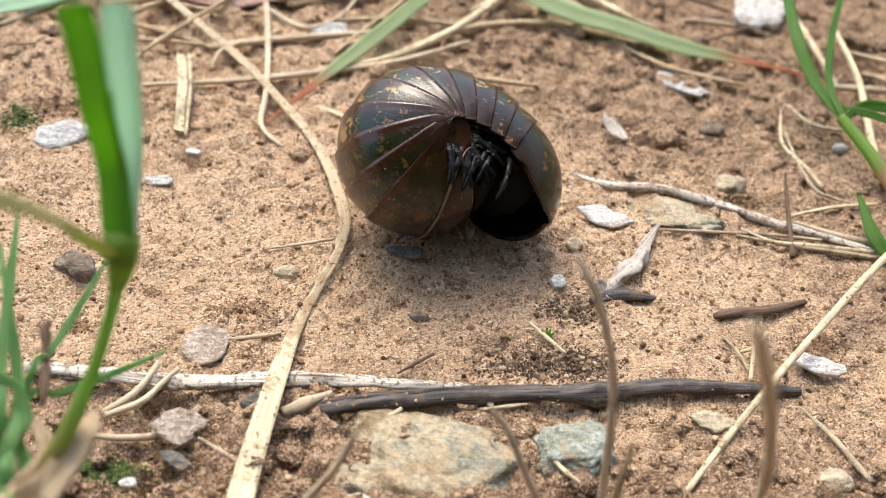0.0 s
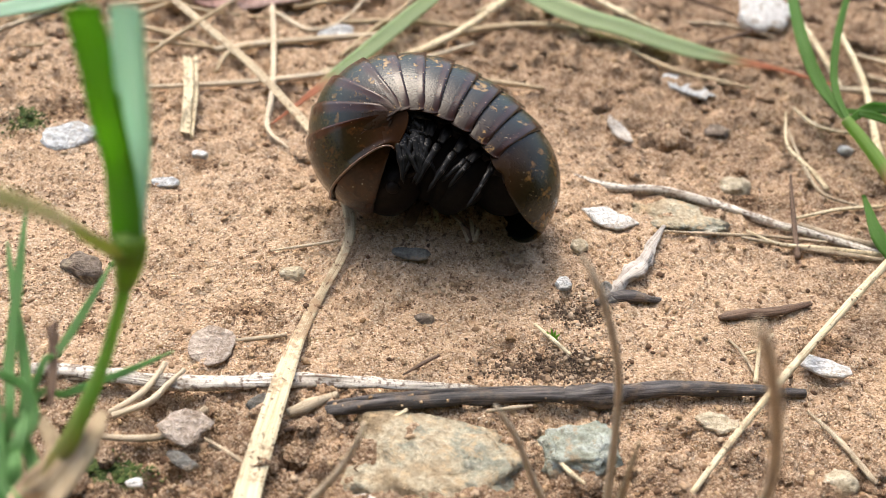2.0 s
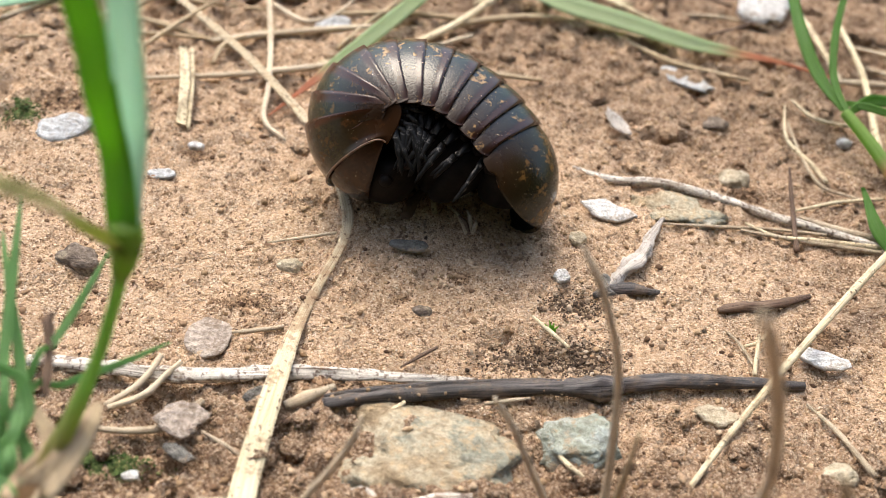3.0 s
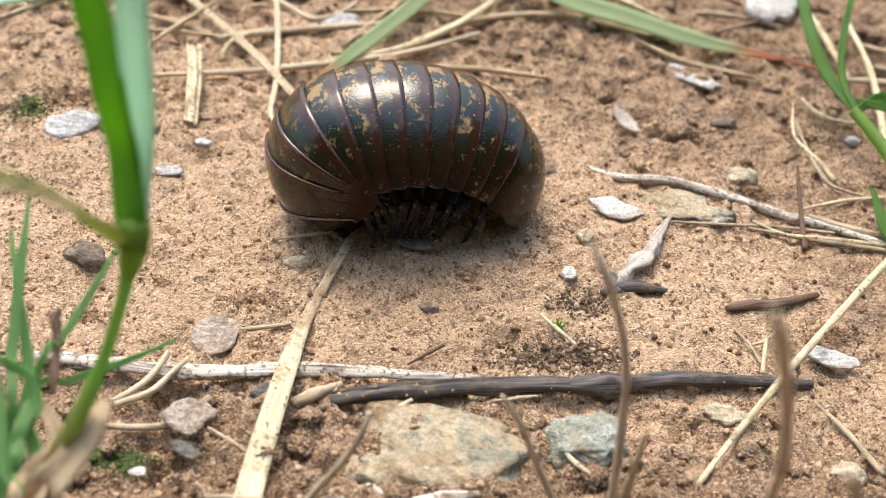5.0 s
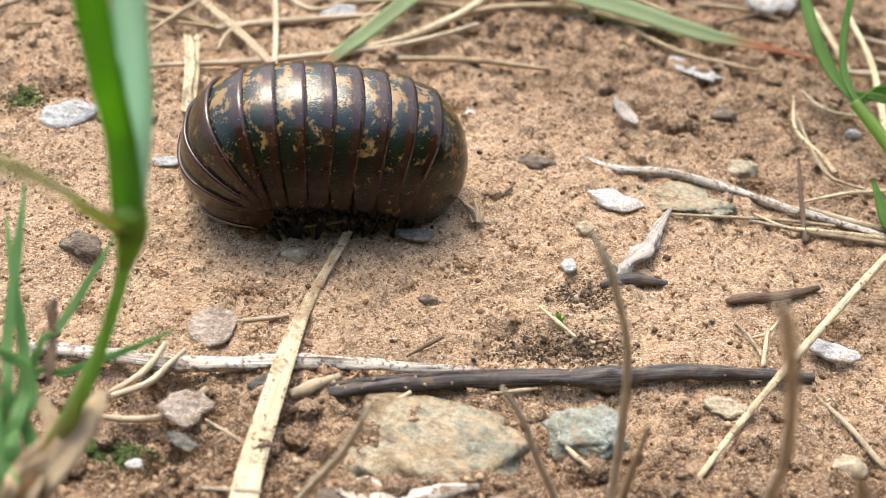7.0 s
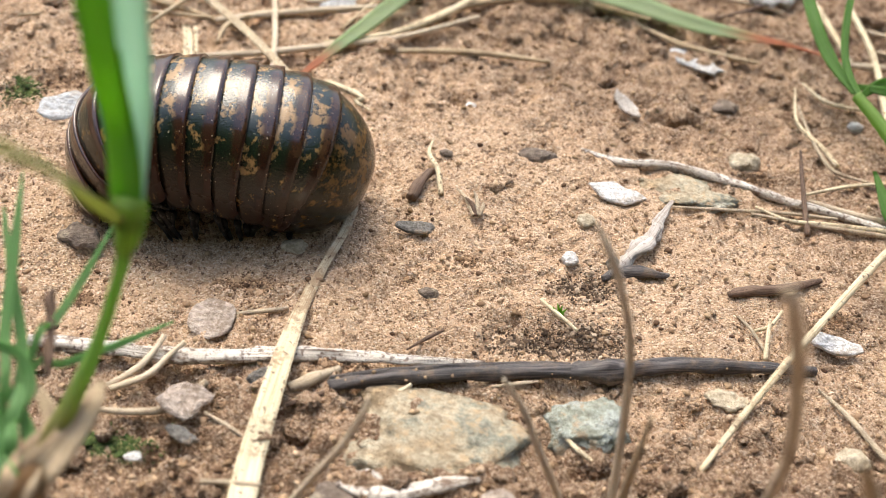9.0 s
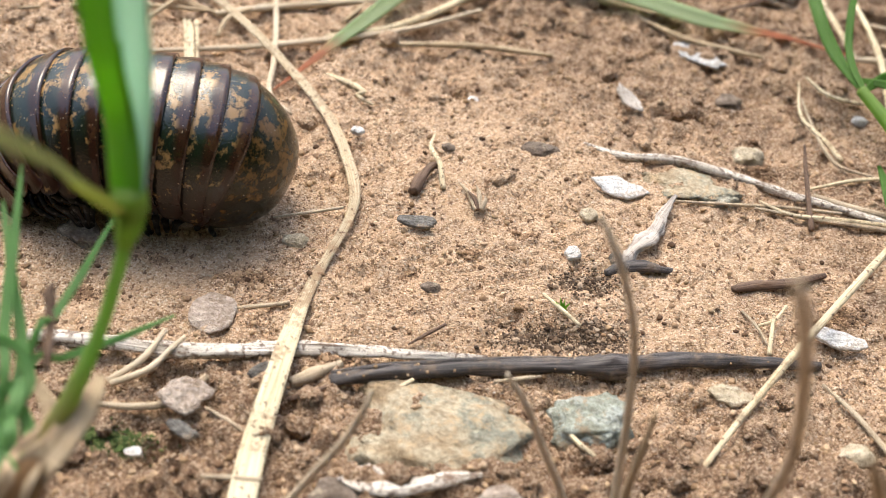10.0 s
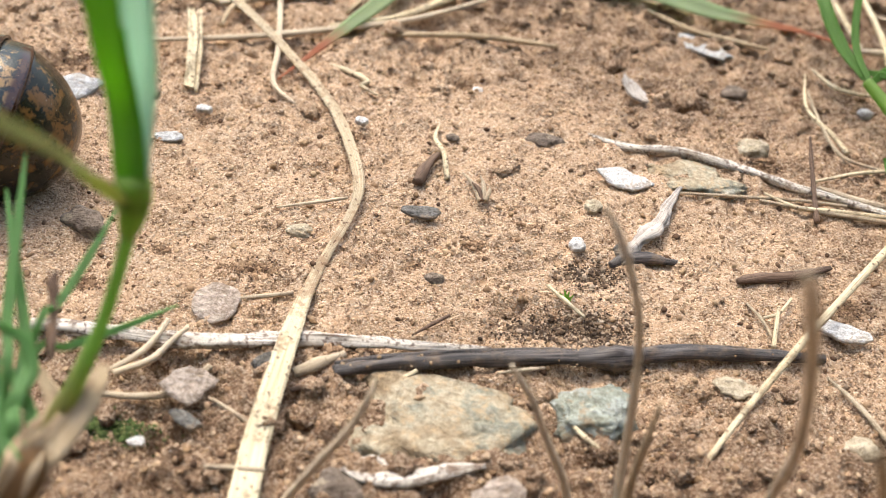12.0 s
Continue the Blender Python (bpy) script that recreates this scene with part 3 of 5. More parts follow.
def rock(x, y, sx, sy, sz, turn=0.0, seed=0, level=3, knobs=0.25, square=0.0, sink=0.35):
    """A stone or clod half sunk in the soil. Returns verts, faces."""
    v, f = BALL[level]
    v = v.copy()
    if square:
        v = np.sign(v) * np.abs(v) ** (1 - square)
    k = np.array([1 + knobs * (noise.noise(Vector(p) * 1.3 + Vector((seed * 7.3, 0, 0))) + 0.5 * noise.noise(Vector(p) * 3.1 + Vector((0, seed * 5.1, 0))) + 0.3 * noise.noise(Vector(p) * 6.0) + 0.2 * noise.noise(Vector(p) * 13.0)) for p in v])
    v = v * k[:, None] * (sx, sy, sz)
    a = radians(turn)
    v = np.stack([v[:, 0] * math.cos(a) - v[:, 1] * math.sin(a), v[:, 0] * math.sin(a) + v[:, 1] * math.cos(a), v[:, 2]], 1)
    z = float(height(x, y))
    return v + (x, y, z + sz * (1 - 2 * sink)), f


def plate(x, y, sx, sy, thick, turn=0.0, seed=0, tilt=(0, 0), cup=0.0, lift=0.3, jag=0.18, points=18):
    """A thin chip or leaf scrap: an uneven outline with thickness, rounded rim and slight warp. Returns verts, faces, uvs."""
    rings = (1.0, 0.97, 0.6, 0.25)
    verts, faces, uvs = [], [], []
    rx, ry, rz = radians(tilt[0]), radians(tilt[1]), radians(turn)
    m = Euler((rx, ry, 0)).to_matrix().to_4x4()
    m = Matrix.Rotation(rz, 4, "Z") @ m
    base = Vector((x, y, float(swell(x, y)) + 0.35 + lift))
    for face in (1, -1):
        for r in rings:
            for k in range(points):
                a = 2 * math.pi * k / points
                w = 1 + jag * (noise.noise(Vector((math.cos(a) * 1.6 + seed * 4.3, math.sin(a) * 1.6, 0))) + 0.6 * noise.noise(Vector((math.cos(a) * 4, math.sin(a) * 4, seed * 2.1))))
                px, py = math.cos(a) * sx * w * r, math.sin(a) * sy * w * r
                t = thick / 2 * (0.35 if r == 1.0 else 1.0)
                pz = face * t + cup * (px * px / sx / sx) + 0.35 * thick * noise.noise(Vector((px * 0.6, py * 0.6, seed * 3.3)))
                verts.append(base + m @ Vector((px, py, pz)))
                uvs.append((px / 5, 0.5 + 0.5 * py / sy))
    nr, p = len(rings), points
    for s in range(2):
        o = s * nr * p
        for r in range(nr - 1):
            for k in range(p):
                k2 = (k + 1) % p
                q = (o + r * p + k, o + r * p + k2, o + (r + 1) * p + k2, o + (r + 1) * p + k)
                faces.append(q if s == 0 else q[::-1])
        cap = tuple(o + (nr - 1) * p + k for k in range(p))
        faces.append(cap if s == 0 else cap[::-1])
    for k in range(p):
        k2 = (k + 1) % p
        faces.append((k2, k, nr * p + k, nr * p + k2))
    return verts, faces, uvs


def thing(name, mesh, mat, label, category, group="", kind=""):
    v, f, *u = mesh
    ob = put(name, v, f, mat, uvs=u[0] if u else None)
    return tagged(ob, label, category, group, kind)


# ---- ground ----
def axis(lo, hi, step):
    core = np.arange(lo, hi + step / 2, step)
    out, d = [], step
    while sum(out) < 6e4:
        d *= 1.32
        out.append(d)
    far = np.cumsum(out)
    return np.concatenate([lo - far[::-1], core, hi + far])


def build_ground():
    xs, ys = axis(-92, 100, 0.42), axis(-64, 112, 0.42)
    gx, gy = np.meshgrid(xs, ys)
    gz = height(gx, gy) * np.clip(1.5 - np.hypot(gx, gy) / 400, 0, 1)
    nx, ny = len(xs), len(ys)
    me = bpy.data.meshes.new("ground")
    v = np.stack([gx, gy, gz], -1).reshape(-1, 3) * 0.001
    i = (np.arange(ny - 1)[:, None] * nx + np.arange(nx - 1)[None]).ravel()
    quads = np.stack([i, i + 1, i + nx + 1, i + nx], 1)
    me.vertices.add(len(v))
    me.vertices.foreach_set("co", v.ravel())
    me.loops.add(quads.size)
    me.loops.foreach_set("vertex_index", quads.ravel().astype(np.int32))
    me.polygons.add(len(quads))
    me.polygons.foreach_set("loop_start", np.arange(0, quads.size, 4, dtype=np.int32))
    me.polygons.foreach_set("use_smooth", np.ones(len(quads), bool))
    me.update(calc_edges=True)
    me.materials.append(SAND)
    tagged(new("ground", me), "pale reddish sandy soil, crumbly, with darker damp patches", "ground", kind="structure")


def scatter(name, count, size, mat, label, category, seed, box, level=1, flat=0.75, weight=None, sink=0.25, power=2.2):
    """Many loose bits on the soil, in one mesh."""
    rng = np.random.default_rng(seed)
    v0, f0 = BALL[level]
    f0 = np.array(f0)
    x, y = rng.uniform(box[0], box[1], count), rng.uniform(box[2], box[3], count)
    if weight is not None:
        keep = rng.random(count) < weight(x, y)
        x, y = x[keep], y[keep]
    n = len(x)
    s = size[0] + (size[1] - size[0]) * rng.random(n) ** power
    a, b = rng.uniform(0, 6.283, n), rng.uniform(0.7, 1.25, n)
    jit = 1 + rng.uniform(-0.28, 0.28, (n, len(v0)))
    p = v0[None] * jit[..., None] * s[:, None, None] * np.stack([b, 1 / b, np.full(n, flat)], 1)[:, None]
    ca, sa = np.cos(a)[:, None], np.sin(a)[:, None]
    px, py = p[..., 0] * ca - p[..., 1] * sa, p[..., 0] * sa + p[..., 1] * ca
    z = height(x, y) + s * flat * (1 - 2 * sink)
    v = np.stack([px + x[:, None], py + y[:, None], p[..., 2] + z[:, None]], -1).reshape(-1, 3) * 0.001
    f = (f0[None] + (np.arange(n) * len(v0))[:, None, None]).reshape(-1, 3)
    me = bpy.data.meshes.new(name)
    me.vertices.add(len(v))
    me.vertices.foreach_set("co", v.ravel())
    me.loops.add(f.size)
    me.loops.foreach_set("vertex_index", f.ravel().astype(np.int32))
    me.polygons.add(len(f))
    me.polygons.foreach_set("loop_start", np.arange(0, f.size, 3, dtype=np.int32))
    if level > 1:
        me.polygons.foreach_set("use_smooth", np.ones(len(f), bool))
    me.update(calc_edges=True)
    me.materials.append(mat)
    tagged(new(name, me), label, category, kind="stuff")


build_ground()


def build_screen():
    """A plain dark green screen, unseen, added behind the camera to shade the low light from there."""
    verts, faces = [], []
    n = 24
    for k in range(n + 1):
        a = radians(-72 + 150 * (k / n - 0.5))
        for rr in (620, 680):
            for z in (-5, 780):
                verts.append((rr * math.cos(a), rr * math.sin(a), z))
    for k in range(n):
        a, b = k * 4, k * 4 + 4
        faces += [(a, b, b + 1, a + 1), (a + 3, b + 3, b + 2, a + 2), (a + 1, b + 1, b + 3, a + 3), (a, a + 2, b + 2, b)]
    faces += [(0, 1, 3, 2), (n * 4, n * 4 + 2, n * 4 + 3, n * 4 + 1)]
    tagged(put("light_screen", verts, faces, SCREEN), "plain dark green screen, unseen, added to block low light", "wall", kind="structure")


build_screen()
# ---- the pill millipede ----
RAD, HALF, STEP, TURN_MAX, TAPER = 10.92, 11.03, 3.255, 24.3, 0.085   # dorsal radius, half width, plate spacing, tightest bend of a joint
PLATES = 13                                                          # collum, front shield, ten tergites, anal shield
SIZE = [1 - 0.06 * ((6 - i) / 6) ** 2 if i < 6 else 1 - TAPER * ((i - 6) / 6) ** 2 for i in range(PLATES)]


def arch(q, rad, half):
    """Across the body, q from -1 to 1: the place across, and the height of the arch there."""
    lat = half * np.sin(q * np.pi / 2)
    return lat, rad * np.maximum(1 - np.abs(lat / half) ** 2.55, 0) ** 0.79


def lune(scale, first, last, rise, thick, nq=40, npsi=11, tip=1.25, depth=1.0, hang=0.0, rim=0.0, under=0.0, lead=0.0):
    """A plate like a slice of orange peel, bent about the cross axis through its two tips, higher towards its hind margin."""
    q = np.linspace(-0.985, 0.985, nq)
    lat, rho = arch(q, RAD * scale * depth, HALF * scale * depth)
    psi = np.radians(np.linspace(first, last, npsi))
    verts, uvs, faces = [], [], []
    for inner in (0, 1):
        for j, a in enumerate(psi):
            s = j / (npsi - 1)
            lip = 0.05 * math.exp(-((s - 0.985) / 0.03) ** 2)
            lip += rim * math.exp(-((s - 0.015) / 0.04) ** 2)
            k = 1 + rise * (2 * s - 1)
            for i in range(nq):
                # broad tips with rounded corners
                w = abs(q[i])
                c = 2 * s - 1
                drop = max(w - 0.72, 0) / 0.28
                r = max(rho[i] * k + lip - inner * thick, 0.3)
                y = lat[i] * (k + lip / HALF) * (1 - 0.035 * inner)
                y *= 1 - 0.10 * drop * abs(c) ** 3
                b = a + radians(under) * 1.6 * w * (1 - w ** 4) * s * s
                x = r * math.sin(b) + c * tip * (1 - lead * c) * w ** 3
                z = r * math.cos(b) + 0.9 * drop * abs(c) ** 3 - hang * w ** 3 * (1 - c * c)
                verts.append((x, y, z))
                uvs.append((s, i / (nq - 1)))
    n = npsi * nq
    for j in range(npsi - 1):
        for i in range(nq - 1):
            a, b = j * nq + i, (j + 1) * nq + i
            faces.append((a, a + 1, b + 1, b))
            faces.append((n + a + 1, n + a, n + b, n + b + 1))
        for i in (0, nq - 1):
            a, b = j * nq + i, (j + 1) * nq + i
            faces.append((n + a, a, b, n + b) if i == 0 else (a, n + a, n + b, b))
    for j in (0, npsi - 1):
        for i in range(nq - 1):
            a = j * nq + i
            faces.append((a + 1, a, n + a, n + a + 1) if j == 0 else (a, a + 1, n + a + 1, n + a))
    return verts, [f[::-1] for f in faces], uvs


def lump(cx, cy, cz, sx, sy, sz, level=3, knobs=0.05, seed=0):
    v, f = BALL[level]
    k = np.array([1 + knobs * noise.noise(Vector(p) * 2.0 + Vector((seed, 0, 0))) for p in v])
    return v * k[:, None] * (sx, sy, sz) + (cx, cy, cz), f


def leg_mesh(side, reach, back=0.0):
    """A stout jointed leg that bows out from the belly and steps down: five segments, thicker before each joint."""
    line = [(0, side * 3.6, 2.0), (0.1, side * 7.0, 1.2), (0.1 + back * 0.3, side * 9.0, -0.8), (back * 0.6 - 0.1, side * 9.5, -reach * 0.45), (back * 0.85 - 0.2, side * 9.3, -reach * 0.75), (back - 0.3, side * 8.9, -reach)]
    return tube(line, [0.52, 0.44, 0.58, 0.40, 0.56, 0.38, 0.52, 0.34, 0.44, 0.26, 0.30, 0.06], 8, 0.08, reach, 0.7, 5)


def build_millipede():
    body = holder("pill_millipede", 0, 0)
    tagged(body, "glossy green-black and brown pill millipede with tan blotches on sand", "millipede")
    parts, legs = [], []
    for i in range(PLATES):
        if i == 0:
            v, f, u = lune(0.92, -36, 14, 0.02, 0.5, 48, 13, 1.4, 1.0, 0.8)
            ob = put("collum", v, f, COLLUM, body, "brown neck plate", u)
            hv, hf = lump(-4.6, 0, 3.6, 3.4, 6.6, 4.2, 3, 0.06)
            head = put("head", hv, hf, HEAD, ob, "blackish head")
            for s in (-1, 1):
                av, af, au = tube([(-5.4, s * 5.4, 2.6), (-6.2, s * 7.2, 1.2), (-5.6, s * 7.6, -0.8)], [0.45, 0.38, 0.45], 8, 0.05, s)
                put("antenna", av, af, HEAD, ob, "short dark antenna", au)
                ev, ef = lump(-5.6, s * 5.9, 4.8, 0.9, 0.8, 0.9, 2)
                put("eye", ev, ef, HEAD, ob, "dark eye")
        elif i == 1:
            v, f, u = lune(SIZE[i] * 1.01, -27, 14, 0.03, 0.6, 64, 19, 2.3, 1.0, 2.0, 0.26, 0.0, 0.65)
            ob = put("front_shield", v, f, SHELL_FRONT, body, "olive-brown front shield with a pale rim", u)
            edge = [Vector(v[k]) * 1.006 for k in range(1, 63)]
            rv, rf, ru = tube(edge, [0.10, 0.17, 0.17, 0.17, 0.10], 7, 0.05, 3, 1.0, 2)
            put("rim", rv, rf, RIM, ob, "raised worn rim with its highlight painted pale", ru)
        elif i == PLATES - 1:
            v, f, u = lune(SIZE[i], -17, 70, 0.0, 0.6, 64, 28, 1.5, 1.0, 0.2, 0.0, 20)
            ob = put("anal_shield", v, f, SHELL_TAIL, body, "brown anal shield with tan streaks", u)
        else:
            v, f, u = lune(SIZE[i], -21, 11.6, max(0.027 - 0.6 * (SIZE[i] - SIZE[i + 1]), 0.006), 0.5, 48, 11, 1.78)
            ob = put("tergite", v, f, SHELL_FORE if i < 4 else SHELL, body, "", u)
        # the plate's lining, blackened for the shade inside the shell
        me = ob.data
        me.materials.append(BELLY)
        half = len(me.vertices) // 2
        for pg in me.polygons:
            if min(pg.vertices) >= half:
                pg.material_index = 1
        # soft inside, its near black standing in for shade
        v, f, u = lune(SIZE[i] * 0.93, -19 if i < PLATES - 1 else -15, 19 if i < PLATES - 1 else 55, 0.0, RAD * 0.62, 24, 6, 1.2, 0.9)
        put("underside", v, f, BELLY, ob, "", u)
        # a black lump fills the shaded hollow of the anal shield
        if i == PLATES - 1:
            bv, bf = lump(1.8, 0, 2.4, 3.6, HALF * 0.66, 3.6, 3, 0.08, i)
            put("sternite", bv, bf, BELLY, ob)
        # sternites hang low, to black out the shaded gap above the ground
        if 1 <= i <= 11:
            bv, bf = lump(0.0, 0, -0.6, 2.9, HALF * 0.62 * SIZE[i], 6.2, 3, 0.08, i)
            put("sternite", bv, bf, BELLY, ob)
        if 1 <= i <= 11:
            for dx in ((-1.0, 1.0) if i > 1 else (0.4,)):
                for side in (-1, 1):
                    lv, lf, lu = leg_mesh(side, (8.0, 6.0, 4.5)[(i > 9) + 2 * (i < 4)], 2.4 if i == 11 and dx > 0 else 0.0)
                    leg = put("leg", lv, lf, LEG, ob, "", lu)
                    leg.location = (dx * 0.001, 0, 0)
                    legs.append((leg, dx, i, side))
        parts.append(ob)
    return body, parts, legs


# seconds; place of the body's middle on the ground in mm; heading in degrees
TRACK = [
    (0, -3.43, 3.45, 33.9),
    (0.7, -5.01, 4.60, 21.8),
    (1.5, -6.79, 6.69, 12.2),
    (3, -6.25, 8.62, 4.6),
    (5, -9.88, 5.08, 15.5),
    (6, -15.11, 4.53, 13.8),
    (7, -21.02, 3.85, 11.2),
    (9, -32.64, 0.27, 2.4),
    (10.5, -47.87, -2.28, 3.9),
    (11, -56.27, -2.46, 3.9),
    (12, -69.22, -2.86, 3.8),
]
# seconds; height of the tips in mm; lean of the body to its far side; twist from plate to plate; pitch of the middle plate; bend of the joints from head to tail
POSTURE = [
    (0, 12.30, 54.9, -0.09, -9.3, 26.4, 26.9, 36.0, 17.5, 8.6, 12.5),
    (0.7, 11.51, 56.8, 0.90, -15.0, 26.7, 24.5, 28.3, 17.3, 7.0, 11.6),
    (1.5, 11.44, 52.5, 0.07, 0.1, 26.4, 42.2, 14.9, 12.8, 3.5, 15.7),
    (3, 11.65, 47.5, -0.58, -2.2, 26.4, 31.6, 12.6, 14.5, 7.2, 7.4),
    (5, 9.75, 7.6, 0.35, -3.8, 26.4, 24.7, 6.8, 9.3, 6.4, 12.0),
    (6, 8.97, -2.0, -0.02, -1.8, 26.9, 27.0, 9.3, 5.2, 3.3, 18.2),
    (7, 7.93, -6.6, -0.85, -4.3, 26.1, 30.0, 7.8, 6.1, -0.2, 22.0),
    (9, 8.45, -8.9, -4.35, -6.8, 1.8, 26.5, 5.5, 5.2, 0.1, 24.3),
    (10.5, 8.45, -8.9, -4.35, -6.8, 1.8, 26.5, 5.5, 5.2, 0.1, 24.3),
    (11, 8.45, -8.9, -4.35, -6.8, 1.8, 26.5, 5.5, 5.2, 0.1, 24.3),
    (12, 8.45, -8.9, -4.35, -6.8, 1.8, 26.5, 5.5, 5.2, 0.1, 24.3),
]


def glide(table, t):
    """The row at t seconds, on a smooth line through the table's rows."""
    ts = [r[0] for r in table]
    k = max(0, min(len(ts) - 2, int(np.searchsorted(ts, t, side="right")) - 1))
    row = lambda j: np.array(table[j][1:])
    a, b, h = row(k), row(k + 1), ts[k + 1] - ts[k]
    va = (b - row(k - 1)) / (ts[k + 1] - ts[k - 1]) if k else (b - a) / h
    vb = (row(k + 2) - a) / (ts[k + 2] - ts[k]) if k + 2 < len(ts) else (b - a) / h
    s = (t - ts[k]) / h
    return (2 * s**3 - 3 * s**2 + 1) * a + (s**3 - 2 * s**2 + s) * h * va + (3 * s**2 - 2 * s**3) * b + (s**3 - s**2) * h * vb


def plates_at(t):
    """The poses of the plates in the animal's space."""
    z, lean, twist, mid, *bend = glide(POSTURE, t)
    d = np.clip(np.interp(np.arange(PLATES - 1), (0.5, 2.5, 4.5, 6.5, 8.5, 11), bend), -3, TURN_MAX)
    th = np.concatenate([[0], np.cumsum(d)])
    th = np.radians(th - th[6] + mid)
    gap, half = STEP * (1 - d / TURN_MAX), (th[1:] + th[:-1]) / 2
    px = np.concatenate([[0], np.cumsum(gap * np.cos(half))])
    pz = np.concatenate([[0], np.cumsum(-gap * np.sin(half))])
    stand = pose(0, 0, z * 0.001, -lean, 0, 0)
    return [stand @ pose((px[i] - px[6]) * 0.001, 0, (pz[i] - pz[6]) * 0.001, 0, math.degrees(th[i]), 0) @ pose(0, 0, 0, -twist * (i - 6), 0, 0) for i in range(PLATES)]


MILLIPEDE, PLATE_PARTS, LEGS = build_millipede()


def motions():
    times = [k * 0.2 for k in range(61)]
    rows = []
    for t in times:
        x, y, yaw = glide(TRACK, t)
        rows.append((t, pose(x * 0.001, y * 0.001, 0, 0, 0, yaw)))
    walk(MILLIPEDE, rows)
    poses = [plates_at(t) for t in times]
    for i, ob in enumerate(PLATE_PARTS):
        walk(ob, [(t, p[i]) for t, p in zip(times, poses)])
    # legs beat in a wave that runs along the body once it walks
    for leg, dx, i, side in LEGS:
        rows = []
        for k in range(41):
            t = k * 0.3
            go = min(max((t - 4.0) / 2.5, 0.12), 1.0)
            beat = math.sin(2 * math.pi * (1.1 * t) + (i * 2 + dx) * 0.75)
            rows.append((t, pose(dx * 0.001, 0, 0, side * 3 * go * math.cos(2 * math.pi * 1.1 * t + i), 13 * go * beat, 0)))
        walk(leg, rows)



# ---- loose soil ----
VIEW = (-80, 85, -58, 95)
scatter("sand_grains", 120000, (0.045, 0.15), GRAIN, "loose coarse sand grains", "sand", 3, (-62, 66, -50, 44), 0, 0.85, lambda x, y: np.clip(0.5 + 0.9 * value_noise(x, y, 6, 31) + 0.7 * value_noise(x, y, 2.2, 32), 0.06, 1) * np.clip(1.1 - (y + 20) / 90, 0.4, 1), 0.35, 2.2)
scatter("sandy_crumbs", 9500, (0.12, 0.45), SANDY, "small crumbs of caked sand", "sand", 5, (-72, 76, -54, 66), 2, 0.75, lambda x, y: -0.05 + 0.45 * rough_part(x, y), 0.45, 3.0)
scatter("soil_crumbs", 11000, (0.10, 0.55), CRUMB, "small brown soil crumbs", "soil", 4, VIEW, 1, 0.7, lambda x, y: 0.2 + 0.45 * rough_part(x, y), 0.42, 4.5)

scatter("soil_clods", 1300, (0.5, 1.6), SAND, "lumps of caked soil", "soil", 6, VIEW, 3, 0.6, lambda x, y: np.clip(0.75 * (rough_part(x, y) - 0.75), 0, 1), 0.5, 2.5)

# ---- straws and sticks ----
def straw_ribbon():
    line = on([(-18.0, -48.6, 0),(-18.0, -41.4, 0.8),(-17.4, -35.2, 2.4),(-16.8, -27.1, 2.6),(-16.4, -17.8, 0.6),(-14.9, -10.5, 0.5),(-13.1, -3.7, 0.9),(-13.2, 2.2, 1.2),(-16.3, 12.5, 1),(-20.4, 21.6, 0.8),(-27.3, 31.6, 1.2),(-35.0, 40.9, 1.6),(-49.9, 55.2, 2.2)])
    thing("straw", blade(line, [3.0, 2.8, 2.5, 2.2, 1.5, 1.1, 1.2, 1.5, 1.5, 1.4, 1.3, 1.3, 1.3], 0.18, 0.35, (0.1, -0.5, 1), 8, 0.25, 1), RIBBON, "long flat pale dry grass straw lying across the sand", "straw")


straw_ribbon()


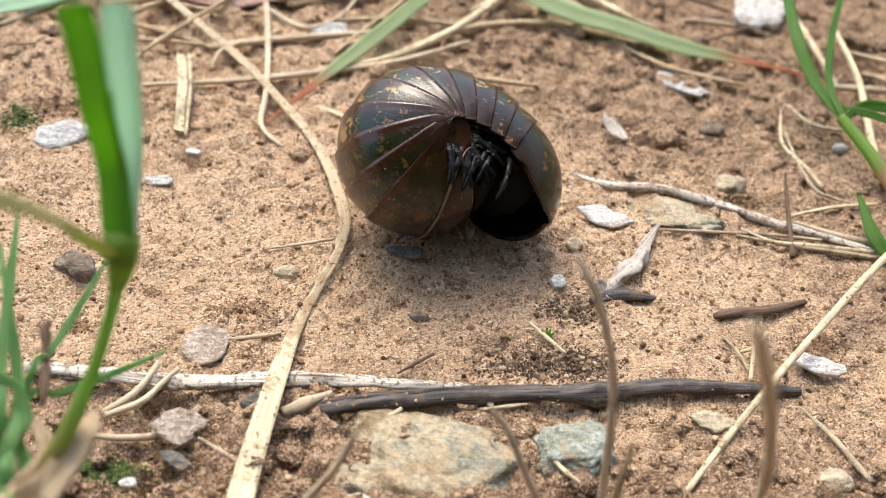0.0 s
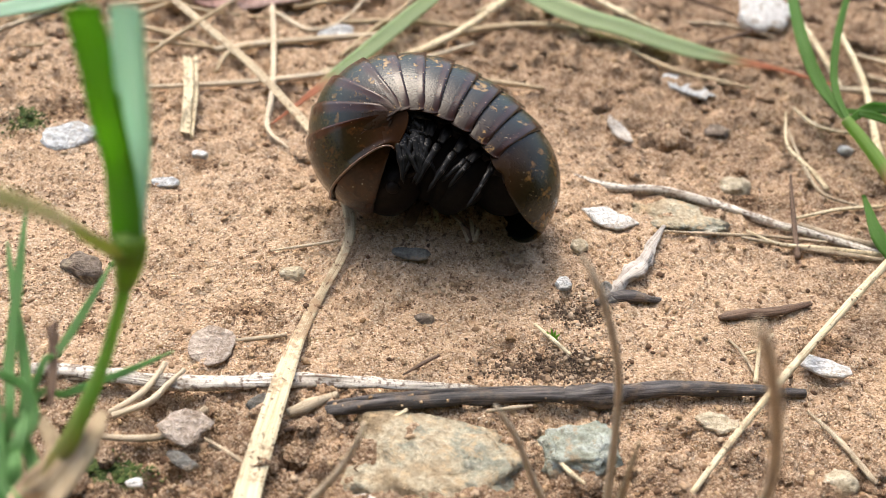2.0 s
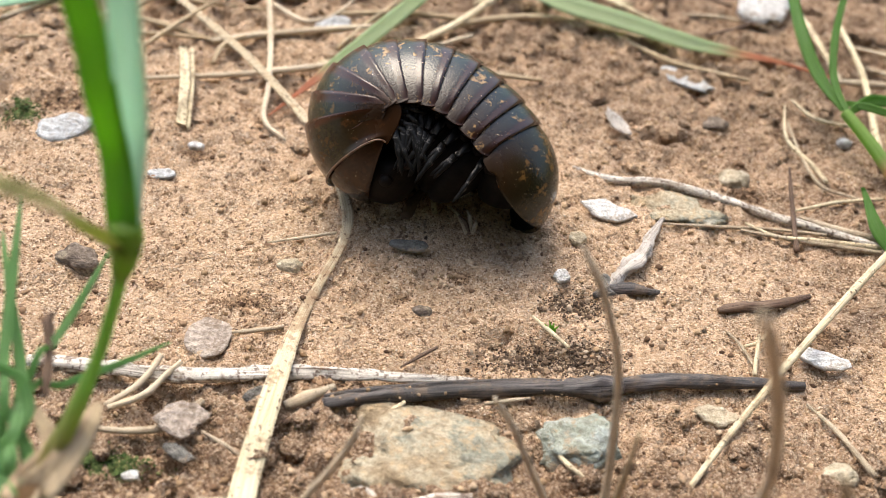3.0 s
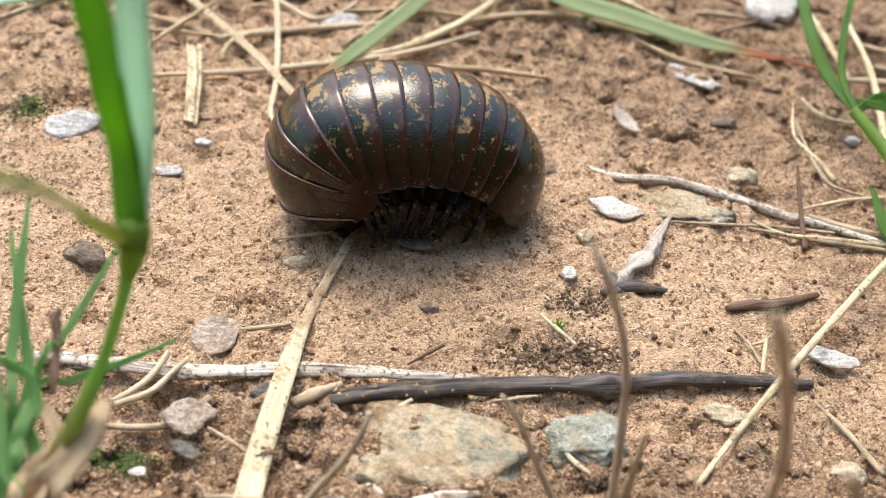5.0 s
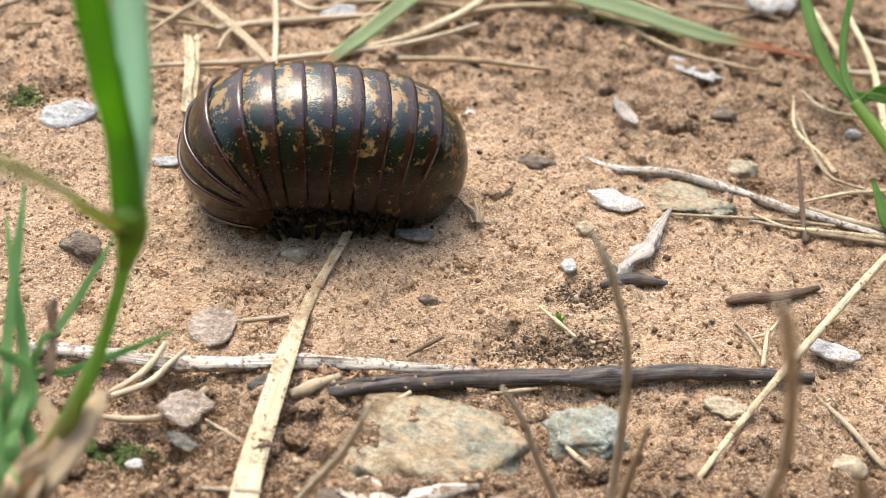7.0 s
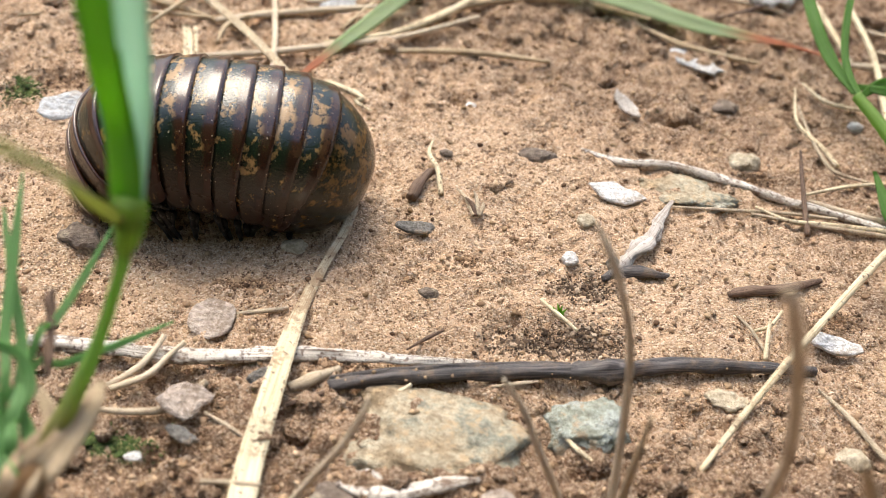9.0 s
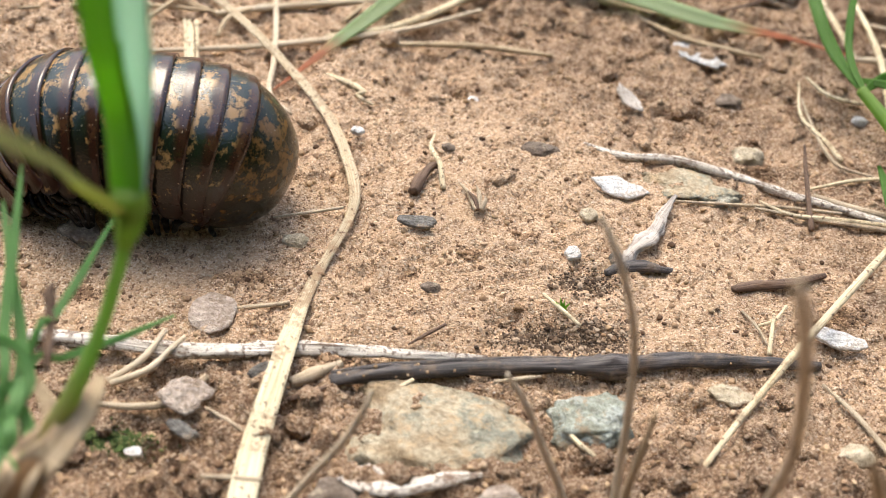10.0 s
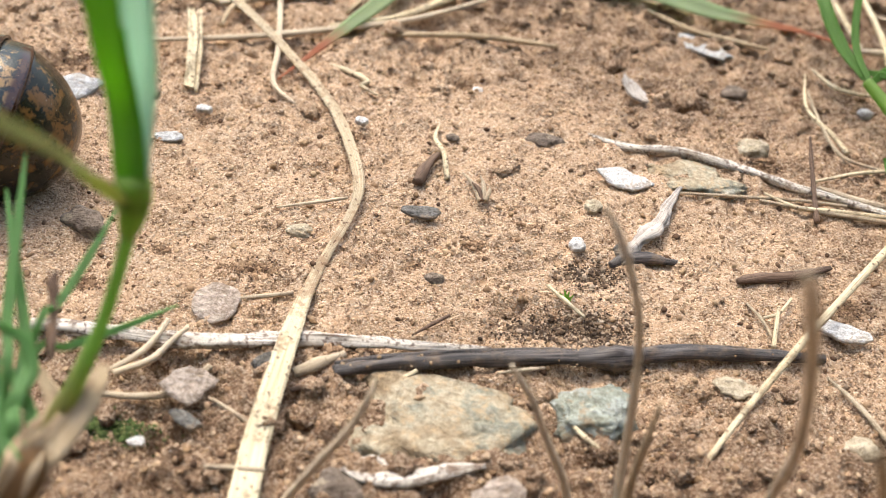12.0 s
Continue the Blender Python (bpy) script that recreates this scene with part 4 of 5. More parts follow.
def dark_twig():
    h = holder("twig", 15.9, -24.1)
    tagged(h, "dark weathered twig with a swollen node, lying on the soil", "twig")
    a = on([(-11.7, -30.5, 1.2),(-6.5, -28.6, 1.3),(0.8, -26.7, 1.3),(10.0, -25.3, 1.3),(16.9, -24.5, 1.4)])
    b = on([(20.0, -23.9, 1.4),(25.9, -22.2, 1.2),(33.6, -21.3, 1.1),(42.8, -20.5, 0.8)])
    v, f, u = tube(a, [0.62, 0.76, 0.8, 0.8, 0.8, 0.85], 14, 0.35, 3)
    put("shaft", v, f, DARK_WOOD, h, "", u)
    v, f, u = tube(b, [0.88, 0.84, 0.78, 0.7, 0.5], 14, 0.35, 5)
    put("shaft", v, f, DARK_WOOD, h, "", u)
    v, f, u = tube([a[-2].lerp(a[-1], 0.6), a[-1], b[0], b[0].lerp(b[1], 0.3)], [0.75, 1.15, 1.5, 1.3, 0.75], 14, 0.4, 7)
    put("node", v, f, DARK_WOOD, h, "swollen node with a scar", u)
    v, f, u = tube([p + Vector((0, 0.9, 0.2)) for p in a[:4]] + [a[4] + Vector((0, 0.5, 0.25))], [0.25, 0.4, 0.45, 0.4, 0.3], 9, 0.4, 8)
    put("split_bark", v, f, DARK_WOOD, h, "", u)
    v, f, u = tube([p + Vector((0, 0.55, 0.35)) for p in b[:3]], [0.2, 0.34, 0.34, 0.2], 8, 0.4, 9)
    put("split_bark", v, f, DARK_WOOD, h, "", u)
    rng = np.random.default_rng(17)
    verts, faces = [], []
    line = spline(a, 12) + spline(b, 12)
    for k in range(110):
        c = line[int(rng.integers(len(line)))] + Vector((rng.normal(0, 0.5), rng.normal(-0.1, 0.45), rng.uniform(0.2, 0.62)))
        sz = 0.05 + 0.25 * rng.random() ** 3
        faces += [tuple(i + len(verts) for i in q) for q in BALL[1][1]]
        verts += list(BALL[1][0] * rng.uniform(0.7, 1.2, (12, 1)) * sz + np.array(c))
    tagged(put("clinging_soil", verts, faces, SANDY, h, "sand grains clinging to the bark"), kind="stuff")


dark_twig()
thing("stick", tube(on([(-45.0, -27.8, 0.6),(-36.1, -27.7, 0.9),(-28.0, -27.9, 1),(-19.0, -26.7, 1),(-11.8, -25.6, 0.9),(-4.3, -24.7, 0.7),(5.1, -23.5, 0.3)]), [0.7, 0.9, 1.0, 0.95, 0.85, 0.7, 0.3], 16, 0.55, 11, 0.8), BLEACHED, "bleached flaking stick lying behind the dark twig", "stick")
thing("straw", tube(on([(28.1, -36.1, 0.4),(33.2, -28.8, 1.4),(39.0, -21.2, 2.6),(45.3, -13.0, 3.4),(52.9, -3.1, 4.2),(59.2, 4.7, 4.5)]), [0.32, 0.42, 0.48, 0.5, 0.5], 10, 0.08, 4), STRAW, "stiff pale straw leaning across the dark twig", "straw")
thing("root", tube(on([(16.8, 18.3, 0.2),(21.4, 16.3, 0.4),(29.1, 16.1, 0.6),(36.8, 14.6, 0.5),(44.1, 12.0, 0.6),(51.2, 9.8, 0.7),(58.3, 7.6, 0.6)]), [0.2, 0.55, 0.7, 0.62, 0.55, 0.5, 0.45], 10, 0.4, 6), BLEACHED, "thin pale bleached root on the soil", "root")
thing("twig", tube(on([(34.2, -8.9, 0.5),(37.4, -8.0, 0.8),(41.8, -6.6, 0.8),(46.5, -4.0, 0.6)]), [0.4, 0.75, 0.65, 0.55, 0.3], 10, 0.4, 7), BROWN_TWIG, "short brown twig covered in soil", "twig")
thing("straw", tube(on([(28.5, 7.5, 0.3),(36.0, 8.0, 0.5),(43.6, 9.1, 0.5),(51.1, 8.9, 0.7)]), [0.17, 0.24, 0.24, 0.20], 8, 0.1, 8), STRAW_GREY, "thin dry grass stem lying on the soil", "straw", "dry stems at the edge")
thing("straw", tube(on([(40.0, 9.3, 0.8),(44.0, 7.3, 0.8),(49.2, 7.3, 0.8),(58.2, 7.3, 0.8)]), [0.17, 0.27, 0.34, 0.34], 8, 0.1, 9), STRAW, "thin dry grass stem lying on the soil", "straw", "dry stems at the edge")
thing("straw", tube(on([(39.3, 8.0, 0.5),(47.0, 7.2, 0.6),(58.0, 6.4, 0.6)]), [0.20, 0.34, 0.34], 8, 0.1, 10), STRAW_GREY, "thin dry grass stem lying on the soil", "straw", "dry stems at the edge")
thing("straw", tube(on([(47.9, 12.4, 0.6),(52.9, 10.4, 0.7),(58.5, 8.9, 0.8)]), [0.3, 0.45, 0.5], 8, 0.1, 11), STRAW_GREY, "thin dry grass stem lying on the soil", "straw", "dry stems at the edge")
thing("straw", tube(on([(49.7, 37.9, 2.5),(49.0, 30.2, 1.5),(51.8, 25.3, 0.8),(53.6, 21.4, 0.4)]), [0.14, 0.27, 0.37, 0.34], 8, 0.1, 12), STRAW, "bent pale straw rising from the soil", "straw", "dry stems at the edge")
thing("straw", tube(on([(49.6, 34.0, 2),(50.6, 27.6, 1),(52.6, 20.6, 0.4),(57.6, 18.0, 0.5)]), [0.14, 0.24, 0.27, 0.20], 8, 0.1, 13), STRAW_GREY, "bent pale straw rising from the soil", "straw", "dry stems at the edge")
thing("straw", tube(on([(47.4, 13.7, 0.5),(54.2, 16.8, 0.5),(60.9, 18.6, 0.5)]), [0.20, 0.27, 0.27], 8, 0.1, 14), STRAW, "thin dry grass stem lying on the soil", "straw", "dry stems at the edge")
thing("stalk", tube(on([(46.6, 5.3, 0.2),(46.6, 9.8, 1.5),(46.5, 14.8, 3.4),(46.6, 18.3, 4.6)]), [0.4, 0.35, 0.3, 0.15], 8, 0.15, 15), BROWN_TWIG, "thin dark upright dead stalk", "stalk")
thing("straw", tube(on([(42.8, -22.8, 0.3),(45.5, -26.9, 0.4),(48.5, -32.7, 0.4)]), [0.17, 0.34, 0.34], 8, 0.1, 16), STRAW_GREY, "thin dry straw on the soil", "straw")
thing("straw", tube(on([(37.2, -19.3, 0.6),(37.7, -16.6, 1.2),(38.3, -13.6, 1.6)]), [0.27, 0.27, 0.20], 8, 0.1, 17), STRAW, "small bent straw scrap by the twig", "straw", "straw scraps")
thing("straw", tube(on([(36.5, -15.0, 0.8),(38.3, -14.4, 1.3),(40.2, -11.6, 1.3)]), [0.20, 0.24, 0.20], 8, 0.1, 18), STRAW, "small bent straw scrap by the twig", "straw", "straw scraps")
thing("straw", tube(on([(35.0, -12.3, 0.3),(36.3, -14.7, 0.5),(37.4, -17.6, 0.3)]), [0.14, 0.20, 0.17], 8, 0.1, 19), STRAW_GREY, "small bent straw scrap by the twig", "straw", "straw scraps")
thing("straw", tube(on([(11.2, -12.9, 0.7),(13.3, -15.4, 0.9),(15.6, -17.4, 0.5)]), [0.17, 0.27, 0.20], 8, 0.1, 20), STRAW, "small straw scrap with a green shoot", "straw", "straw scraps")
thing("straw", tube(on([(-3.9, -22.6, 0.2),(-1.8, -20.8, 0.5),(0.1, -19.4, 0.8)]), [0.10, 0.24, 0.20], 8, 0.1, 21), BROWN_TWIG, "thin brown splinter on the sand", "splinter")
thing("straw", tube(on([(-24.9, -20.1, 0.4),(-21.7, -19.4, 0.5),(-18.0, -18.5, 0.5)]), [0.24, 0.27, 0.24], 8, 0.12, 22), STRAW_GREY, "small straw beside the round scrap", "straw", "straw scraps")
thing("straw", tube(on([(-22.6, -3.8, 0.3),(-17.8, -2.4, 0.4),(-14.1, -1.1, 0.4)]), [0.12, 0.22, 0.20], 8, 0.12, 23), STALK_PALE, "thin brown stem on the sand", "straw")
thing("stem", tube(on([(-36.6, -36.2, 0.5),(-31.4, -36.1, 0.7),(-28.0, -35.4, 0.9),(-25.9, -33.1, 0.9),(-24.8, -31.1, 0.7)]), [0.24, 0.41, 0.41, 0.48, 0.41], 8, 0.15, 24), STRAW_GREY, "pale dry leaf stem on the soil", "stem")
thing("twig", tube(on([(-35.0, -32.8, 0.5),(-32.3, -30.4, 1.2),(-31.0, -28.0, 1.8),(-30.5, -26.0, 2)]), [0.34, 0.37, 0.34, 0.34], 8, 0.2, 25), STALK_PALE, "small dry twig leaning on the stick", "twig", "twiglets by the stick")
thing("twig", tube(on([(-34.6, -33.2, 0.5),(-31.1, -31.3, 1.1),(-29.5, -29.0, 1.7),(-28.1, -26.7, 2)]), [0.34, 0.41, 0.34, 0.31], 8, 0.2, 26), STALK_PALE, "small dry twig leaning on the stick", "twig", "twiglets by the stick")
thing("twig", tube(on([(-15.8, -31.1, 0.8),(-13.6, -29.8, 1.1),(-10.8, -27.8, 1.2)]), [0.61, 0.75, 0.41], 9, 0.3, 27), STRAW_GREY, "soil-crusted twig stub by the straw", "twig", "twiglets by the stick")
thing("twig", tube(on([(-15.8, -33.1, 0.3),(-13.3, -31.8, 0.6),(-11.1, -30.2, 0.6)]), [0.27, 0.34, 0.27], 8, 0.3, 28), BROWN_TWIG, "soil-crusted twig stub by the straw", "twig", "twiglets by the stick")
thing("straw", tube(on([(-6.6, -31.9, 0.5),(-4.7, -30.3, 1),(-2.9, -28.6, 1.2)]), [0.27, 0.34, 0.24], 8, 0.15, 29), STRAW, "pale straw scrap under the twig", "straw", "straw scraps")
thing("stick", tube(on([(-9.1, -42.6, 0.5),(-6.4, -43.7, 0.8),(-2.6, -43.5, 1),(1.2, -41.9, 1),(5.1, -40.5, 0.8)]), [0.3, 0.6, 0.9, 1.0, 0.4], 10, 0.45, 30, 0.6), BLEACHED, "bleached split stem in front of the stone", "stick")
thing("stem", tube(on([(-8.6, -42.4, 0.4),(-6.2, -41.4, 0.9),(-4.4, -42.2, 0.9)]), [0.3, 0.55, 0.2], 8, 0.35, 36), BLEACHED, "short bleached splinter in front of the stone", "splinter")
thing("chip", plate(6.6, -44.6, 3.0, 2.2, 0.5, 40, 36, (16, -10), 0.5, 0.6, 0.35), LEAF_DRY, "torn grey-brown scrap of leaf before the stone", "leaf")
thing("straw", tube(on([(-22.5, -44.1, 0.5),(-19.2, -44.0, 0.6),(-16.4, -43.9, 0.5)]), [0.20, 0.34, 0.27], 8, 0.15, 31), STRAW_GREY, "small straw near the plant", "straw", "straw scraps")
thing("straw", tube(on([(13.5, -32.9, 0.4),(15.2, -35.1, 0.5),(16.8, -36.3, 0.4)]), [0.20, 0.31, 0.20], 8, 0.15, 32), STRAW, "small straw scrap by the blue stone", "straw", "straw scraps")
thing("straw", tube(on([(-24.0, -35.1, 0.4),(-21.3, -36.7, 0.5),(-19.3, -37.9, 0.4)]), [0.20, 0.27, 0.20], 8, 0.15, 33), STRAW_GREY, "small straw near the leaf scrap", "straw", "straw scraps")
thing("splinter", tube(on([(5.8, -27.7, 1),(8.8, -27.3, 1.4),(11.0, -26.6, 1.2)]), [0.14, 0.27, 0.14], 8, 0.15, 34), STRAW_GREY, "splinter against the dark twig", "splinter")


def grass_shoot():
    """A tiny green sprout by the straw scrap."""
    h = holder("grass_shoot", 13.5, -15.0)
    tagged(h, "tiny green grass shoot beside a straw scrap", "grass")
    x, y = 13.5, -15.0
    for k, (dx, dy, z) in enumerate([(-0.9, 0.3, 1.3), (-0.4, 0.6, 1.7), (0.2, 0.5, 1.5), (0.8, 0.4, 1.1), (-0.2, -0.4, 1.0), (0.5, -0.3, 0.9)]):
        v, f, u = blade(on([(x, y, 0.2), (x + dx * 0.4, y + dy * 0.4, z * 0.6), (x + dx, y + dy, z)]), [0.3, 0.34, 0.08], 0.35, 0.08, (0, -0.8, 0.6), 5, 0.03, k)
        put("blade", v, f, GRASS, h, "", u)


grass_shoot()


def rootlet():
    h = holder("rootlet", -4.3, 6.5)
    tagged(h, "dark root bit with a pale curled rootlet", "root")
    v, f, u = tube(on([(-5.7, 3.4, 0.4),(-4.9, 5.8, 0.9),(-3.8, 8.2, 1.1),(-2.7, 9.1, 0.8)]), [0.75, 0.65, 0.55, 0.3], 10, 0.45, 40)
    put("root_bark", v, f, BROWN_TWIG, h, "", u)
    v, f, u = tube(on([(-3.8, 16.1, 1),(-4.1, 12.1, 1.5),(-2.7, 8.4, 1.6),(-1.9, 4.6, 0.4)]), [0.15, 0.3, 0.36, 0.36], 9, 0.15, 41)
    put("rootlet_strand", v, f, STRAW, h, "pale rootlet", u)


rootlet()


def grass_bits():
    h = holder("dead_tuft", 2.6, 1.8)
    tagged(h, "tiny withered grass tuft in the sand", "tuft")
    for k, (a, b) in enumerate([((2.8, 1.3, 0.2), (1.3, 3.6, 1.2)), ((3.0, 1.4, 0.2), (2.3, 4.9, 1.4)), ((3.2, 1.4, 0.2), (3.6, 3.3, 1)), ((2.6, 1.3, 0.2), (-0.0, 6.2, 0.6))]):
        v, f, u = tube(on([a, [(p + q) / 2 + 0.2 for p, q in zip(a, b)], b]), [0.35, 0.3, 0.1], 7, 0.15, 50 + k)
        put("withered_blade", v, f, STRAW_GREY if k else BROWN_TWIG, h, "", u)


grass_bits()


def forked_bark():
    h = holder("bark_scrap", 24.3, -0.2)
    tagged(h, "grey bark scrap with a forked end and dark underside", "bark")
    v, f, u = tube(on([(20.6, -6.6, 0.8),(22.8, -3.6, 1.3),(25.1, -0.7, 1.4),(26.8, 3.6, 1.4),(28.6, 7.4, 1.4)]), [0.4, 1.0, 1.25, 0.7, 0.5, 0.2], 14, 0.95, 60, 0.55)
    put("bark", v, f, GREY_BARK, h, "", u)
    v, f, u = tube(on([(18.9, -8.0, 0.4),(21.0, -6.9, 0.5),(23.8, -6.5, 0.5),(27.4, -6.4, 0.2)]), [0.4, 0.9, 0.8, 0.3], 9, 0.35, 61)
    put("dark_sliver", v, f, DARK_WOOD, h, "", u)
    v, f, u = tube(on([(20.1, -4.9, 0.6),(21.0, -7.8, 0.5)]), [0.9, 0.6], 9, 0.3, 62)
    put("bark", v, f, SLATE, h, "", u)


forked_bark()

# ---- chips, leaf scraps and stones ----
thing("leaf_scrap", plate(-26.4, -21.0, 2.75, 2.9, 0.35, 10, 1, (8, -4), 0.3, 0.5, 0.12, 22), LEAF_DRY, "round greyish-pink dry leaf scrap on the sand", "leaf")
thing("leaf_scrap", plate(-26.3, -34.3, 2.7, 2.1, 0.4, 35, 2, (14, 6), 0.5, 1.2, 0.35, 20), LEAF_DRY, "torn grey-brown dry leaf scrap", "leaf")
thing("chip", plate(21.3, 8.6, 3.5, 1.75, 0.45, -6, 3, (16, 3), 0.2, 0.7, 0.42, 11), CHIP, "flat white chip lying on the sand", "chip", "white chips")
thing("chip", plate(45.8, -15.9, 3.2, 1.15, 0.5, -16, 4, (14, 0), 0.4, 0.7, 0.25), CHIP, "flat white chip beside the straw", "chip", "white chips")
thing("chip", plate(35.8, 46.9, 4.6, 2.0, 0.4, -30, 5, (6, 0), 0.3, -0.1, 0.5), CHIP_BLUE, "broad white chip on the damp soil", "chip", "white chips")
thing("chip", plate(51.3, 71.0, 5.2, 4.8, 1.4, 30, 6, (26, -8), 0.5, 2.0, 0.35), CHIP, "large whitish stone chip among litter", "chip", "white chips")
thing("chip", plate(-54.7, 15.9, 4.0, 2.2, 0.6, 35, 7, (14, 0), 0.3, 0.6, 0.3), CHIP_BLUE, "pale bluish chip on the sand", "chip", "white chips")
thing("chip", plate(-39.2, 8.6, 1.8, 0.9, 0.5, 12, 8, (12, 0), 0.1, 0.5, 0.3), CHIP_BLUE, "small pale bluish chip on the sand", "chip", "white chips")
thing("chip", plate(-4.6, -2.6, 2.5, 0.95, 0.45, 0, 9, (10, 0), 0.3, 0.5, 0.25), SLATE, "small grey flake in the sand", "chip")
thing("chip", plate(14.9, -5.1, 1.0, 0.9, 0.9, 0, 10, (20, 0), 0, 0.6, 0.2), CHIP, "tiny white chip on the sand", "chip", "white chips")
thing("chip", plate(17.1, 2.8, 1.2, 1.0, 0.9, 0, 11, (20, 0), 0, 0.6, 0.3), PEBBLE, "tiny pale chip on the sand", "chip", "white chips")
thing("chip", plate(-14.4, 16.0, 0.9, 0.6, 0.8, 0, 12, (20, 0), 0, 0.5, 0.3), CHIP, "tiny white chip on the sand", "chip", "white chips")
thing("chip", plate(-36.1, 15.7, 1.2, 0.5, 0.8, 5, 13, (12, 0), 0, 0.6, 0.3), CHIP, "tiny white chip on the sand", "chip", "white chips")
thing("chip", plate(32.1, -25.9, 2.5, 1.3, 0.4, -14, 14, (8, 4), 0.3, 0.5, 0.4), PEBBLE, "thin pale flake on the soil", "chip")
thing("chip", plate(23.7, 29.1, 2.8, 1.0, 0.5, -50, 15, (20, 10), 0.8, 1.0, 0.3), GREY_BARK, "curled grey bark flake on the soil", "bark")
thing("chip", plate(-19.2, -29.6, 1.6, 0.9, 0.6, 40, 16, (20, 10), 0.1, 0.5, 0.3), SLATE, "dark grey flake beside the straw", "chip")
thing("chip", plate(-25.6, -38.4, 1.9, 0.8, 0.5, -25, 17, (18, 0), 0.2, 0.5, 0.3), SLATE, "dark grey flake below the leaf scrap", "chip")
thing("chip", plate(-29.9, -41.8, 1.0, 0.6, 0.5, 15, 18, (20, 0), 0, 0.4, 0.6, 9), CHIP, "tiny white chip on the sand", "chip", "white chips")
thing("chip", plate(-21.8, 52.2, 3.2, 1.6, 0.6, 20, 19, (20, 0), 0.3, 0.6, 0.3), CHIP_BLUE, "pale flake among the straws", "chip")
thing("stone", rock(0.2, -34.6, 9.0, 5.4, 2.0, -8, 5, 4, 0.34, 0.45, 0.50), OCHRE, "flat ochre and grey lichen-stained stone, half buried", "stone")
thing("stone", rock(16.4, -31.2, 4.2, 3.2, 1.9, 8, 2, 4, 0.36, 0.38, 0.45), TEAL, "pale blue-green stone, half buried", "stone")
thing("stone", rock(-19.2, -7.2, 1.6, 1.1, 0.9, 0, 3, 3, 0.3, 0.1), PEBBLE, "small yellowish pebble in the sand", "pebble", "pebbles")
thing("stone", rock(44.8, -32.5, 2.0, 1.5, 1.3, 0, 4, 3, 0.25, 0.1), PEBBLE, "rounded pale pebble on the soil", "pebble", "pebbles")
thing("stone", rock(39.8, 19.5, 2.2, 1.6, 1.5, 0, 5, 3, 0.35, 0.1), PEBBLE, "soil-stained pale pebble by the root", "pebble", "pebbles")
thing("stone", rock(-44.7, -10.1, 2.6, 1.7, 1.6, -20, 6, 3, 0.35, 0.2), PEBBLE_DARK, "grey pebble in the sand", "pebble", "pebbles")
thing("stone", rock(39.3, 35.1, 2.0, 1.4, 1.1, 10, 7, 3, 0.3, 0.2), PEBBLE_DARK, "grey pebble in the damp soil", "pebble", "pebbles")
thing("stone", rock(1.0, 27.7, 0.9, 0.8, 0.7, 0, 8, 2, 0.2, 0.1), CHIP, "tiny white pebble on the sand", "pebble", "pebbles")
thing("stone", rock(59.1, 34.0, 1.2, 0.9, 0.8, 0, 9, 2, 0.2, 0.1), CHIP_BLUE, "small bluish pebble near the tuft", "pebble", "pebbles")
thing("stone", rock(-1.8, 13.9, 0.9, 0.7, 0.5, 0, 10, 3, 0.3, 0.1), PEBBLE_DARK, "small grey pebble in the sand", "pebble", "pebbles")
thing("stone", rock(10.5, 16.1, 2.4, 1.3, 0.7, 0, 11, 3, 0.4, 0.1, 0.55), PEBBLE_DARK, "grey stone showing through the sand", "pebble", "pebbles")
# a sunken stone shape serves as the lichen soil patch under the root
thing("stone", rock(31.2, 11.2, 6.0, 3.0, 0.8, -8, 12, 4, 0.5, 0.2, 0.70), OCHRE, "flat yellowish patch of lichen-covered soil under the root", "stone")
thing("stone", rock(-2.1, -12.9, 1.2, 0.8, 0.6, 0, 13, 3, 0.3, 0.1), PEBBLE_DARK, "tiny grey pebble in the sand", "pebble", "pebbles")
thing("stone", rock(-9.1, -44.1, 3.0, 2.0, 1.4, 0, 14, 3, 0.3, 0.2), PEBBLE_DARK, "grey stone near the straw", "pebble", "pebbles")


def humus(name, x, y, sx, sy, count, seed, mat, label):
    """A heap of crumbs, one thing."""
    rng = np.random.default_rng(seed)
    v0, f0 = BALL[1]
    verts, faces = [], []
    for k in range(count * 20):
        px, py = rng.normal(0, 0.42, 2) * (sx, sy)
        s = rng.uniform(0.05, 0.18) * (1 if rng.random() < 0.95 else rng.uniform(1.5, 2.8))
        c = np.array((x + px, y + py, float(height(x + px, y + py)) + s * 0.35))
        faces += [tuple(i + len(verts) for i in f) for f in f0]
        verts += list(v0 * (1 + rng.uniform(-0.45, 0.35, (len(v0), 1))) * (s, s * rng.uniform(0.7, 1.2), s * 0.7) + c)
    tagged(put(name, verts, faces, mat, smooth=False), label, "soil clump", kind="stuff")


for k, (x, y, sx, sy, n) in enumerate([(10.8, -19.0, 5.2, 3.0, 130), (17.3, -18.5, 5.0, 3.4, 130), (16.9, -9.4, 4.2, 2.6, 90)]):
    humus("soil_clump", x, y, sx, sy, n, 20 + k, DARK_CRUMB, "dark crumbly humus clump with pale grit")
